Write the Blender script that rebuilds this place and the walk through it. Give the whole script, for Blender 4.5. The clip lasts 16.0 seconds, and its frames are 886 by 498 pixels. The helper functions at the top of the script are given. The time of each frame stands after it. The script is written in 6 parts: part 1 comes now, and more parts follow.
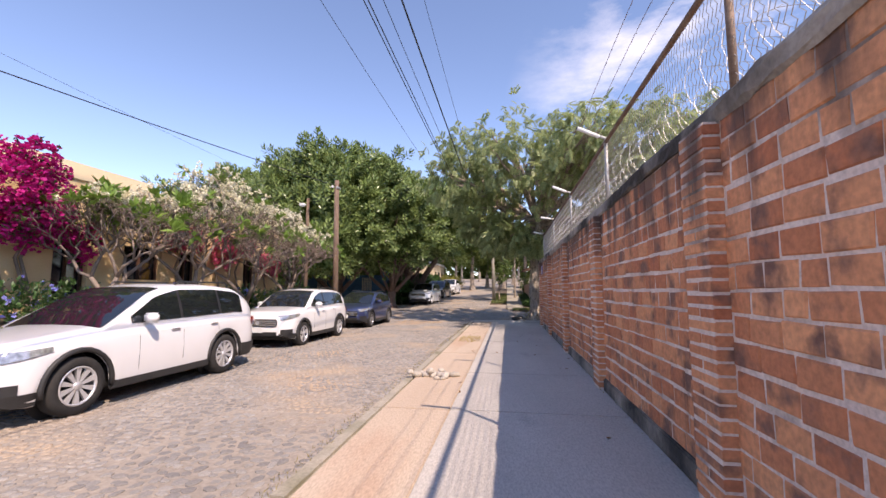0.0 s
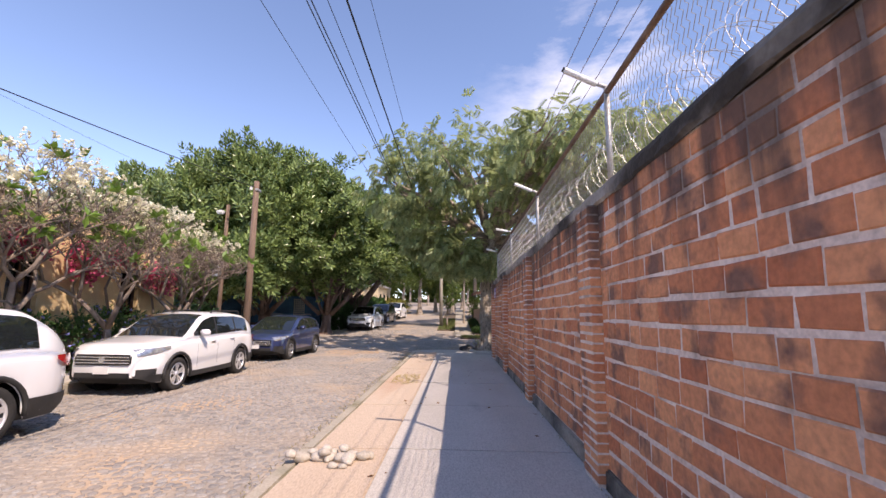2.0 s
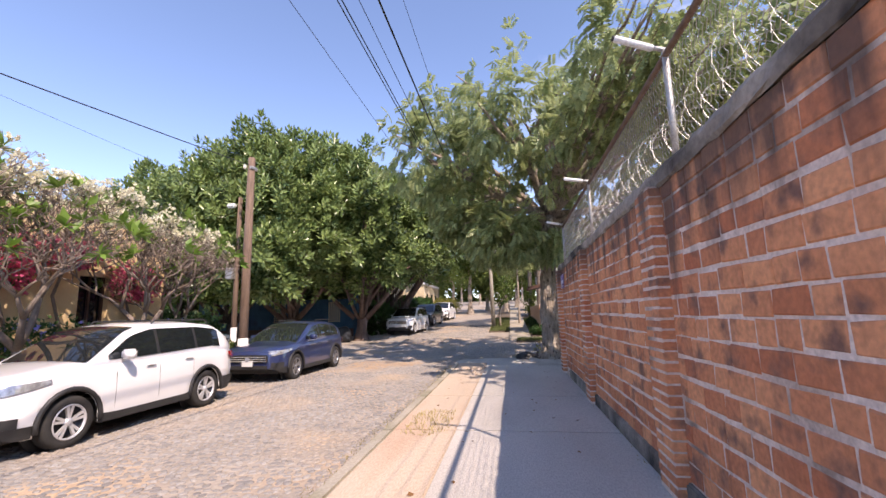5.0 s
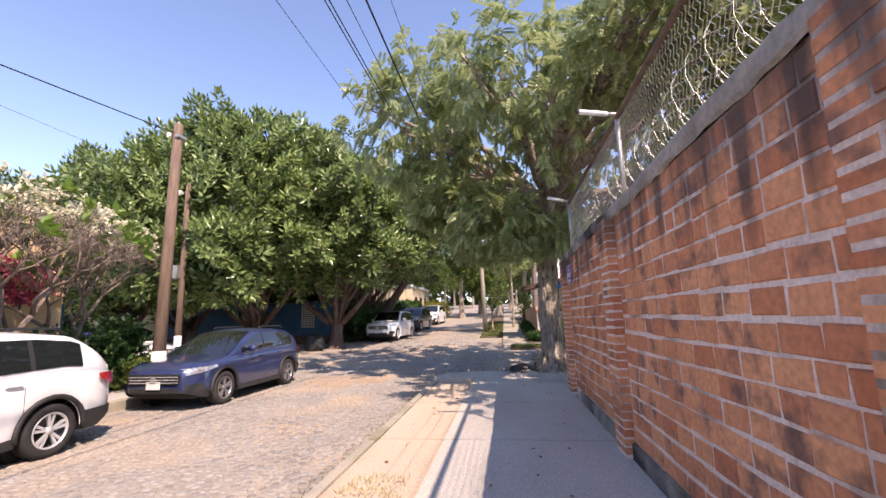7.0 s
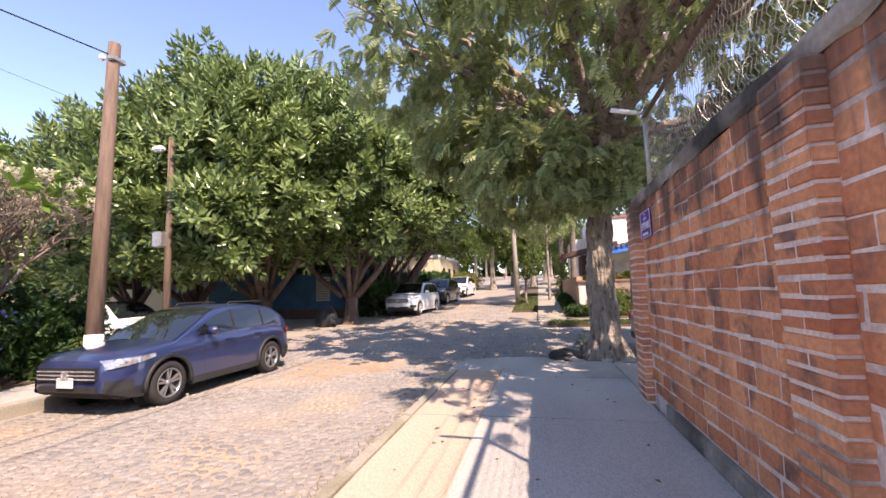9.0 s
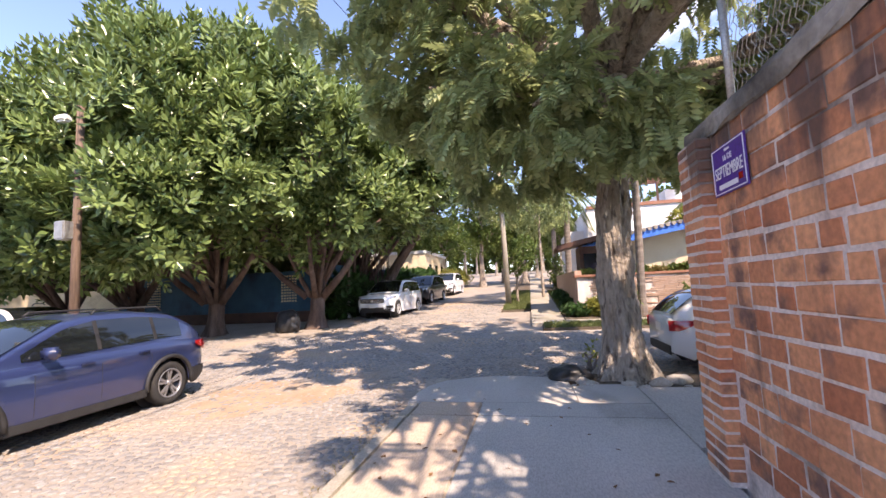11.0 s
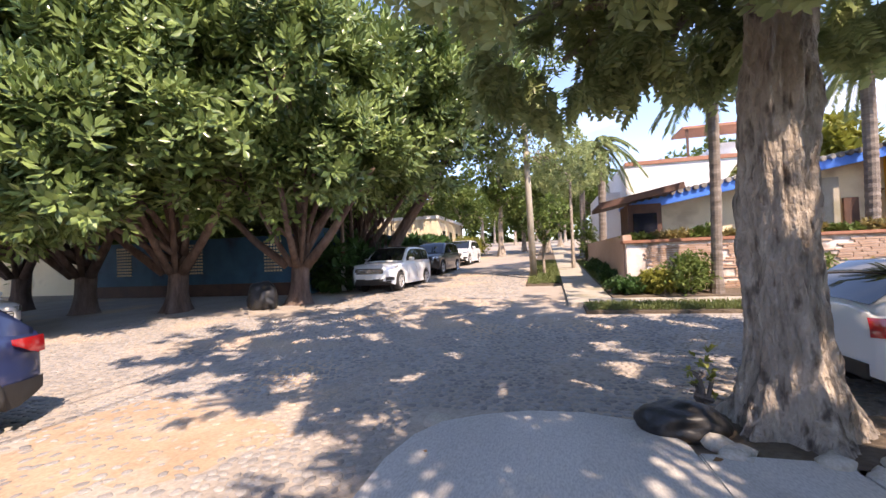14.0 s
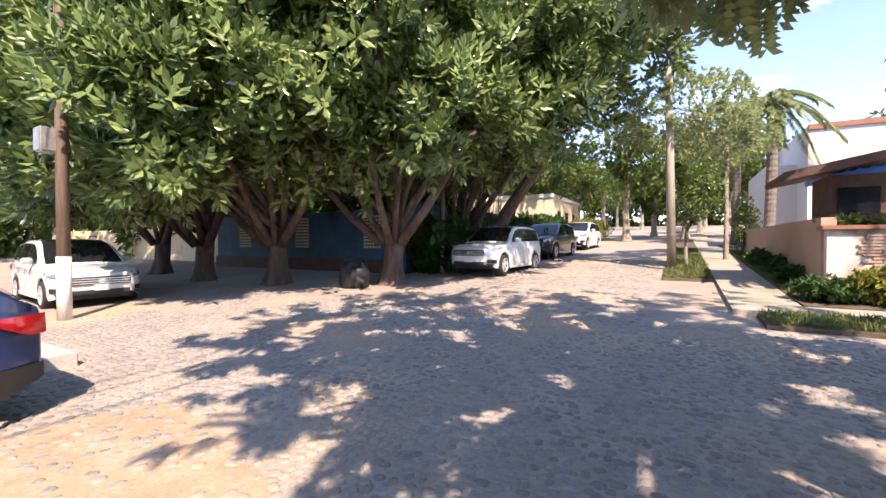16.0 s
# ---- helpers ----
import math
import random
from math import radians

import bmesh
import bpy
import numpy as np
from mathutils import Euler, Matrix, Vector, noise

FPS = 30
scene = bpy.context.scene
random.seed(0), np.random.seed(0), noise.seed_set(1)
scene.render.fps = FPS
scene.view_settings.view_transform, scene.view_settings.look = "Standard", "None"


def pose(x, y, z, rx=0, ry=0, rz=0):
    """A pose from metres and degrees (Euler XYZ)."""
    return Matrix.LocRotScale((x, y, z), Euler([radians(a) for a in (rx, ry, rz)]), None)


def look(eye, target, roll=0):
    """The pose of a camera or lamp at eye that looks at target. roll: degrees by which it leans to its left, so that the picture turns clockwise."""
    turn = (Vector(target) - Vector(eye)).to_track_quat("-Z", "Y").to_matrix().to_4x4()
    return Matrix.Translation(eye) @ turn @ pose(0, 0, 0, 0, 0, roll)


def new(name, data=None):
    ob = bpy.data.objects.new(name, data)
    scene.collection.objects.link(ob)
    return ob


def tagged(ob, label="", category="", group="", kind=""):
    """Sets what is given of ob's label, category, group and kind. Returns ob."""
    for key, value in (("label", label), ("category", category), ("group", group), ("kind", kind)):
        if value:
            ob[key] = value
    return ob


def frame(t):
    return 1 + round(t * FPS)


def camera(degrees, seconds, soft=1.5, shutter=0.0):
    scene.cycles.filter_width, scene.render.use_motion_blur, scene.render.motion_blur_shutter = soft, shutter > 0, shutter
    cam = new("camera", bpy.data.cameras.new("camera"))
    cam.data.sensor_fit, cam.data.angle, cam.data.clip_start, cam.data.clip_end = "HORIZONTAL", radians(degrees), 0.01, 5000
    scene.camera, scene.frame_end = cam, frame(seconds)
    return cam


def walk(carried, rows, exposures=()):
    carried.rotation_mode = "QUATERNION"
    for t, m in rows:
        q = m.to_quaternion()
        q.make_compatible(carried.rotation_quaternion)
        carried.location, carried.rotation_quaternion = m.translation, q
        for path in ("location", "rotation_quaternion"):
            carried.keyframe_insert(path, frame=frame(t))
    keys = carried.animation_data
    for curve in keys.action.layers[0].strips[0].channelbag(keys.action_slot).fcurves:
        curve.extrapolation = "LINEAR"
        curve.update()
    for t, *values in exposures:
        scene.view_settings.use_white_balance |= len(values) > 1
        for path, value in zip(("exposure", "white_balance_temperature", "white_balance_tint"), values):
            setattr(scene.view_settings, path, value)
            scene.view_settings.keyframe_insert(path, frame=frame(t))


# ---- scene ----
cam = camera(93.2, 16.0)
METRES, EYE, TILT, LEAN, TURN = 20.0, 1.5, 5.6, 0.0, 8.7
ROWS = [
    (0.0, 0.0, 0.0, 0.0, -0.0, 0.0, 0.0),
    (0.5, 0.0055, 0.0339, -0.0023, -3.52, -0.53, 0.42),
    (1.0, 0.0098, 0.0646, -0.0054, -5.82, 0.73, -0.52),
    (1.5, 0.017, 0.0991, -0.0082, -7.08, 2.05, -1.47),
    (2.0, 0.0221, 0.13, -0.0099, -6.79, 3.28, -1.36),
    (2.5, 0.0294, 0.1645, -0.013, -4.96, 3.56, -0.36),
    (3.0, 0.0342, 0.1951, -0.016, -2.18, 3.36, 0.72),
    (3.5, 0.0395, 0.2281, -0.0194, 1.18, 2.63, 1.5),
    (4.0, 0.0437, 0.2584, -0.0222, 2.65, 2.46, 1.5),
    (4.5, 0.0488, 0.2923, -0.0255, 1.07, 2.83, 1.06),
    (7.0, 0.0774, 0.457, -0.0422, -0.49, 3.76, 1.67),
    (7.5, 0.0805, 0.4921, -0.045, 2.26, 1.84, 2.25),
    (8.0, 0.0856, 0.527, -0.0488, 4.46, -0.54, 2.2),
    (10.5, 0.1049, 0.686, -0.0633, 2.86, 1.33, 2.63),
    (11.0, 0.1101, 0.7168, -0.067, 2.81, -0.27, 2.93),
    (11.5, 0.1113, 0.7462, -0.0703, 2.82, -1.81, 2.43),
    (12.0, 0.1145, 0.7756, -0.0745, 2.84, -3.21, 1.17),
    (12.5, 0.1128, 0.8052, -0.0778, 3.63, -3.79, 1.27),
    (13.0, 0.1131, 0.8327, -0.0804, 4.35, -3.53, 1.5),
    (13.5, 0.1109, 0.8588, -0.0835, 4.41, -3.84, 2.06),
    (14.0, 0.1109, 0.8873, -0.0863, 5.18, -4.32, 2.78),
    (14.5, 0.1097, 0.9134, -0.0902, 5.95, -4.67, 3.7),
    (15.0, 0.1092, 0.9412, -0.0921, 7.21, -3.77, 4.21),
    (15.5, 0.1072, 0.9638, -0.0944, 13.15, -3.8, 2.89),
    (16.0, 0.1049, 0.9856, -0.0967, 20.62, -6.27, 2.05),
]
walk(cam, [(t, pose(0, 0, EYE, TILT, LEAN, TURN) @ pose(METRES * x, METRES * y, METRES * z, 90 + pitch, roll, yaw)) for t, x, y, z, yaw, pitch, roll in ROWS],
     exposures=[(0.0, 1.05, 7500, 25), (4.5, 1.25, 7400, 25), (8.0, 1.5, 7700, 28), (11.0, 1.75, 7600, 25), (13.0, 1.75, 7600, 24), (16.0, 1.85, 7600, 24)])

# ---- light ----
SUN_ELEV, SUN_DX, SUN_DY = 49.4, -0.56, 0.64
sun_data = bpy.data.lights.new("sun", "SUN")
sun_data.energy, sun_data.angle, sun_data.color = 2.85, radians(0.53), (1.0, 0.93, 0.82)
sun = new("sun", sun_data)
sun.matrix_world = look((0, 0, 40), (SUN_DX * 40, SUN_DY * 40, 0))
world = bpy.data.worlds.new("sky")
scene.world = world
world.use_nodes = True
wn = world.node_tree
sky = wn.nodes.new("ShaderNodeTexSky")
sky.sky_type, sky.sun_disc = "NISHITA", False
sky.sun_elevation, sky.sun_rotation = radians(SUN_ELEV), math.atan2(-SUN_DX, -SUN_DY)
sky.air_density, sky.dust_density, sky.ozone_density = 0.82, 0.05, 4.0
# thin drifting cloud, denser low over the end of the street
wtc, wmap, wno = (wn.nodes.new("ShaderNode" + k) for k in ("TexCoord", "Mapping", "TexNoise"))
wmap.inputs["Scale"].default_value = (1.0, 1.0, 2.6)
wmap.inputs["Location"].default_value = (0.35, 0.1, 0.0)
wno.inputs["Scale"].default_value, wno.inputs["Detail"].default_value, wno.inputs["Roughness"].default_value = 2.2, 9.0, 0.62
wn.links.new(wtc.outputs["Generated"], wmap.inputs["Vector"])
wn.links.new(wmap.outputs[0], wno.inputs["Vector"])
wr = wn.nodes.new("ShaderNodeMapRange")
wr.inputs["From Min"].default_value, wr.inputs["From Max"].default_value, wr.inputs["To Max"].default_value = 0.5, 0.72, 0.8
wn.links.new(wno.outputs["Fac"], wr.inputs["Value"])
wdot, wlow, wmul = (wn.nodes.new("ShaderNode" + k) for k in ("VectorMath", "MapRange", "Math"))
wdot.operation, wmul.operation = "DOT_PRODUCT", "MULTIPLY"
wdot.inputs[1].default_value = Vector((0.5, 0.82, 0.28)).normalized()
wlow.inputs["From Min"].default_value, wlow.inputs["From Max"].default_value = 0.86, 0.97
wn.links.new(wtc.outputs["Generated"], wdot.inputs[0])
wn.links.new(wdot.outputs["Value"], wlow.inputs["Value"])
wn.links.new(wr.outputs[0], wmul.inputs[0])
wn.links.new(wlow.outputs[0], wmul.inputs[1])
wmix = wn.nodes.new("ShaderNodeMix")
wmix.data_type = "RGBA"
wmix.inputs["B"].default_value = (5.6, 5.7, 6.0, 1)
wn.links.new(wmul.outputs[0], wmix.inputs["Factor"])
wn.links.new(sky.outputs[0], wmix.inputs["A"])
wn.links.new(wmix.outputs["Result"], wn.nodes["Background"].inputs[0])
wn.nodes["Background"].inputs[1].default_value = 0.15


# ---- materials ----
def mat(name, c1, c2=None, scale=3.0, rough=0.8, bump=0.2, fine=40.0, metal=0.0, island=0.0, coat=0.0, spec=0.5, c3=None, stain=0.0,
        stain_scale=0.8, translucent=0.0, stretch=(1, 1, 1), bump_dist=0.01):
    m = bpy.data.materials.new(name)
    m.use_nodes = True
    t, b = m.node_tree, m.node_tree.nodes["Principled BSDF"]
    L = t.links.new
    c2 = c2 or c1
    geo = t.nodes.new("ShaderNodeNewGeometry")
    mp = t.nodes.new("ShaderNodeMapping")
    mp.inputs["Scale"].default_value = stretch
    L(geo.outputs["Position"], mp.inputs["Vector"])

    def noise_tex(s, d=5.0):
        n = t.nodes.new("ShaderNodeTexNoise")
        n.inputs["Scale"].default_value, n.inputs["Detail"].default_value = s, d
        L(mp.outputs[0], n.inputs["Vector"])
        return n.outputs["Fac"]

    def ramp(fac, lo, hi):
        r = t.nodes.new("ShaderNodeMapRange")
        r.inputs["From Min"].default_value, r.inputs["From Max"].default_value = lo, hi
        L(fac, r.inputs["Value"])
        return r.outputs[0]

    def mix(fac, a, c):
        x = t.nodes.new("ShaderNodeMix")
        x.data_type = "RGBA"
        L(fac, x.inputs["Factor"])
        for sock, v in ((x.inputs["A"], a), (x.inputs["B"], c)):
            if isinstance(v, tuple):
                sock.default_value = (*v, 1)
            else:
                L(v, sock)
        return x.outputs["Result"]

    fac = ramp(noise_tex(scale), 0.3, 0.7)
    if island:
        info = t.nodes.new("ShaderNodeObjectInfo")
        add = t.nodes.new("ShaderNodeMath")
        add.operation = "ADD"
        L(geo.outputs["Random Per Island"], add.inputs[0])
        L(info.outputs["Random"], add.inputs[1])
        fr = t.nodes.new("ShaderNodeMath")
        fr.operation = "FRACT"
        L(add.outputs[0], fr.inputs[0])
        mx = t.nodes.new("ShaderNodeMix")
        mx.inputs["Factor"].default_value = island
        L(fac, mx.inputs["A"])
        L(fr.outputs[0], mx.inputs["B"])
        fac = mx.outputs["Result"]
    col = mix(fac, c1, c2)
    if c3:
        col = mix(ramp(noise_tex(stain_scale, 8.0), 0.62 - stain * 0.25, 0.74 - stain * 0.2), col, c3)
    grain = noise_tex(fine, 8.0)
    dark = t.nodes.new("ShaderNodeMix")
    dark.data_type, dark.blend_type = "RGBA", "MULTIPLY"
    dark.inputs["Factor"].default_value = 0.35
    L(col, dark.inputs["A"])
    gr = ramp(grain, 0.2, 0.65)
    gc = t.nodes.new("ShaderNodeCombineColor")
    for i in range(3):
        L(gr, gc.inputs[i])
    L(gc.outputs[0], dark.inputs["B"])
    out = dark.outputs["Result"] if bump else col
    L(out, b.inputs["Base Color"])
    b.inputs["Roughness"].default_value, b.inputs["Metallic"].default_value = rough, metal
    b.inputs["Coat Weight"].default_value, b.inputs["Specular IOR Level"].default_value = coat, spec
    b.inputs["Coat Roughness"].default_value = 0.05
    if bump:
        bp = t.nodes.new("ShaderNodeBump")
        bp.inputs["Strength"].default_value, bp.inputs["Distance"].default_value = bump, bump_dist
        L(grain, bp.inputs["Height"])
        L(bp.outputs[0], b.inputs["Normal"])
    if translucent:
        tr = t.nodes.new("ShaderNodeBsdfTranslucent")
        L(out, tr.inputs["Color"])
        ms = t.nodes.new("ShaderNodeMixShader")
        ms.inputs[0].default_value = translucent
        L(b.outputs[0], ms.inputs[1])
        L(tr.outputs[0], ms.inputs[2])
        L(ms.outputs[0], t.nodes["Material Output"].inputs["Surface"])
    return m


def leaf_mat(name, c1, c2, rough=0.45, tl=0.25):
    return mat(name, c1, c2, scale=0.9, rough=rough, bump=0, island=0.6, translucent=tl)


M_ROAD = mat("dusty_ground", (0.32, 0.275, 0.23), (0.42, 0.355, 0.29), 1.2, 0.95, 0.6, 22, c3=(0.55, 0.38, 0.24), stain=0.3, stain_scale=0.35, bump_dist=0.02)
M_STONE = mat("cobble_stone", (0.19, 0.175, 0.165), (0.39, 0.36, 0.325), 1.0, 0.85, 0.5, 60, island=0.65, c3=(0.44, 0.34, 0.25), stain=0.42, stain_scale=0.45)
M_SLAB = mat("grey_concrete", (0.47, 0.435, 0.39), (0.58, 0.54, 0.49), 0.9, 0.9, 0.3, 70, c3=(0.33, 0.3, 0.27), stain=0.15, stretch=(1, 0.35, 1))
M_PINK = mat("pink_concrete", (0.52, 0.4, 0.3), (0.6, 0.48, 0.37), 0.9, 0.9, 0.3, 70, c3=(0.5, 0.33, 0.23), stain=0.3, stretch=(1, 0.25, 1))
M_KERB = mat("old_kerb_concrete", (0.36, 0.33, 0.27), (0.46, 0.4, 0.32), 2.0, 0.95, 0.5, 40, c3=(0.25, 0.23, 0.15), stain=0.3)
M_BRICK = mat("red_clay_brick", (0.52, 0.165, 0.08), (0.88, 0.42, 0.215), 1.3, 0.9, 0.65, 26, island=0.7, c3=(0.25, 0.13, 0.095), stain=0.38, stain_scale=3.6)
M_PALEBRICK = mat("pale_thin_brick", (0.46, 0.29, 0.2), (0.64, 0.46, 0.36), 1.5, 0.9, 0.5, 40, island=0.7)
M_MORTAR = mat("pale_lime_mortar", (0.72, 0.58, 0.51), (0.88, 0.78, 0.72), 3.0, 0.95, 0.8, 40, c3=(0.3, 0.24, 0.2), stain=0.35, stain_scale=1.4)
M_COPING = mat("weathered_coping", (0.26, 0.235, 0.2), (0.44, 0.4, 0.35), 3.0, 0.95, 0.8, 25, c3=(0.05, 0.045, 0.04), stain=0.75)
M_STUCCO = mat("ochre_stucco", (0.72, 0.5, 0.26), (0.8, 0.58, 0.33), 0.8, 0.9, 0.35, 60, c3=(0.6, 0.4, 0.22), stain=0.2)
M_CREAM = mat("cream_stucco", (0.72, 0.58, 0.38), (0.8, 0.66, 0.45), 0.8, 0.9, 0.3, 60, c3=(0.55, 0.42, 0.28), stain=0.2)
M_WHITE = mat("white_stucco", (0.78, 0.75, 0.72), (0.84, 0.82, 0.8), 0.8, 0.9, 0.2, 60)
M_ORANGE = mat("orange_stucco", (0.85, 0.45, 0.06), (0.9, 0.52, 0.1), 0.8, 0.9, 0.2, 60)
M_BLUE = mat("blue_paint", (0.03, 0.16, 0.62), (0.05, 0.22, 0.72), 3, 0.5, 0.15, 40)
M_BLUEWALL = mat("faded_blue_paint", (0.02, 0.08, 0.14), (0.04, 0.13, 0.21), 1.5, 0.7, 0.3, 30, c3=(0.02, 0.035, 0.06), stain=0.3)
M_BROWN = mat("dark_brown_wood", (0.07, 0.03, 0.02), (0.13, 0.06, 0.035), 3, 0.7, 0.4, 30)
M_POLE = mat("weathered_pole_wood", (0.13, 0.085, 0.06), (0.25, 0.165, 0.115), 3, 0.85, 0.6, 30, stretch=(6, 6, 0.5))
M_WHITEWASH = mat("whitewash", (0.74, 0.72, 0.68), (0.82, 0.8, 0.77), 4, 0.9, 0.3, 40)
M_GALV = mat("galvanised_steel", (0.4, 0.39, 0.37), (0.55, 0.54, 0.52), 6, 0.5, 0.2, 60, metal=0.6)
M_RUST = mat("rusty_steel", (0.16, 0.09, 0.06), (0.28, 0.2, 0.15), 6, 0.75, 0.4, 50, metal=0.3)
M_CABLE = mat("black_cable", (0.015, 0.015, 0.017), None, 3, 0.6, 0)
M_LAMPW = mat("white_lamp_housing", (0.75, 0.75, 0.74), (0.8, 0.8, 0.78), 5, 0.5, 0.1, 40)
M_PURPLE = mat("purple_enamel", (0.1, 0.035, 0.28), (0.12, 0.045, 0.32), 5, 0.4, 0.05, 40)
M_SIGNW = mat("white_lettering", (0.8, 0.78, 0.82), None, 5, 0.5, 0)
M_BARK = mat("grey_bark", (0.3, 0.245, 0.195), (0.52, 0.44, 0.36), 2.5, 0.95, 1.0, 9, stretch=(2.6, 2.6, 1.1), bump_dist=0.09, c3=(0.13, 0.1, 0.08), stain=0.3, stain_scale=3.5)
M_FIGBARK = mat("reddish_bark", (0.09, 0.056, 0.045), (0.21, 0.145, 0.115), 2.5, 0.95, 0.9, 14, stretch=(2.2, 2.2, 0.5), bump_dist=0.04)
M_TWIG = mat("pale_twig_bark", (0.17, 0.13, 0.105), (0.29, 0.225, 0.185), 3, 0.9, 0.4, 30)
M_PALMBARK = mat("palm_bark", (0.15, 0.12, 0.1), (0.27, 0.225, 0.19), 2, 0.95, 0.7, 20, stretch=(1, 1, 5))
M_FIG = leaf_mat("glossy_fig_leaf", (0.03, 0.062, 0.02), (0.3, 0.4, 0.13), 0.26, 0.16)
M_FEATHER = leaf_mat("feathery_leaf", (0.19, 0.255, 0.105), (0.48, 0.53, 0.25), 0.36, 0.46)
M_FARLEAF = leaf_mat("far_leaf", (0.07, 0.12, 0.025), (0.17, 0.22, 0.05), 0.6, 0.3)
M_YELLOWLEAF = leaf_mat("yellow_green_leaf", (0.22, 0.24, 0.04), (0.34, 0.32, 0.07), 0.6, 0.3)
M_HEDGE = leaf_mat("hedge_leaf", (0.025, 0.07, 0.018), (0.07, 0.15, 0.035), 0.5, 0.2)
M_LILAC = leaf_mat("lilac_petal", (0.2, 0.22, 0.6), (0.34, 0.34, 0.75), 0.6, 0.3)
M_MAGENTA = leaf_mat("magenta_bract", (0.5, 0.015, 0.18), (0.72, 0.03, 0.33), 0.6, 0.35)
M_PINKB = leaf_mat("pink_bract", (0.6, 0.08, 0.2), (0.7, 0.2, 0.3), 0.6, 0.35)
M_PETAL = leaf_mat("cream_petal", (0.8, 0.74, 0.5), (0.85, 0.82, 0.7), 0.6, 0.3)
M_PLUMLEAF = leaf_mat("plumeria_leaf", (0.1, 0.2, 0.03), (0.22, 0.34, 0.06), 0.45, 0.3)
M_PALM = leaf_mat("palm_leaf", (0.14, 0.2, 0.07), (0.3, 0.34, 0.14), 0.5, 0.3)
M_GRASS = leaf_mat("grass_blade", (0.1, 0.14, 0.035), (0.2, 0.23, 0.08), 0.6, 0.3)
M_SAND = mat("orange_sand", (0.38, 0.26, 0.165), (0.48, 0.345, 0.235), 1.5, 0.95, 0.4, 30, c3=(0.42, 0.34, 0.26), stain=0.2, stain_scale=2.5)
M_DRY = leaf_mat("dry_grass", (0.2, 0.16, 0.06), (0.36, 0.3, 0.12), 0.7, 0.3)
M_STRAW = leaf_mat("pale_straw", (0.42, 0.33, 0.14), (0.55, 0.46, 0.22), 0.7, 0.3)
M_DEAD = leaf_mat("dead_leaf", (0.12, 0.06, 0.025), (0.26, 0.13, 0.05), 0.8, 0.1)
M_SOIL = mat("dark_soil", (0.09, 0.065, 0.045), (0.17, 0.13, 0.09), 3, 0.95, 0.9, 20, bump_dist=0.03)
M_PEBBLE = mat("pale_pebble", (0.4, 0.36, 0.3), (0.58, 0.52, 0.45), 3, 0.85, 0.3, 40, island=0.6)
M_BAG = mat("black_plastic_bag", (0.012, 0.012, 0.013), (0.035, 0.034, 0.033), 6, 0.45, 0.5, 9, bump_dist=0.03)
M_GLASS = mat("tinted_car_glass", (0.012, 0.015, 0.017), None, 3, 0.03, 0, spec=0.9)
M_WINGLASS = mat("dark_window_glass", (0.01, 0.011, 0.02), None, 3, 0.06, 0, spec=0.6)
M_TYRE = mat("tyre_rubber", (0.02, 0.02, 0.02), (0.04, 0.037, 0.034), 5, 0.85, 0.3, 60)
M_RIM = mat("alloy_rim", (0.68, 0.68, 0.69), None, 5, 0.32, 0, metal=0.55)
M_DARKRIM = mat("dark_alloy", (0.05, 0.05, 0.054), None, 5, 0.3, 0, metal=0.5)
M_MACHINED = mat("machined_dark_alloy", (0.3, 0.3, 0.31), None, 5, 0.3, 0, metal=0.6)
M_PLASTIC = mat("black_trim_plastic", (0.022, 0.022, 0.023), (0.035, 0.034, 0.033), 5, 0.6, 0.15, 80)
M_CHROME = mat("chrome", (0.8, 0.8, 0.8), None, 5, 0.25, 0, metal=0.75)
M_REDLIGHT = mat("red_tail_lens", (0.42, 0.008, 0.012), None, 5, 0.12, 0, coat=1.0)
M_HEADLIGHT = mat("clear_lamp_lens", (0.62, 0.63, 0.64), (0.2, 0.205, 0.21), 18, 0.08, 0, coat=1.0, metal=0.5)
M_PLATE = mat("licence_plate", (0.72, 0.72, 0.7), None, 5, 0.4, 0)
M_TILE = mat("roof_tile", (0.3, 0.13, 0.08), (0.45, 0.22, 0.14), 4, 0.85, 0.4, 40, island=0.5)


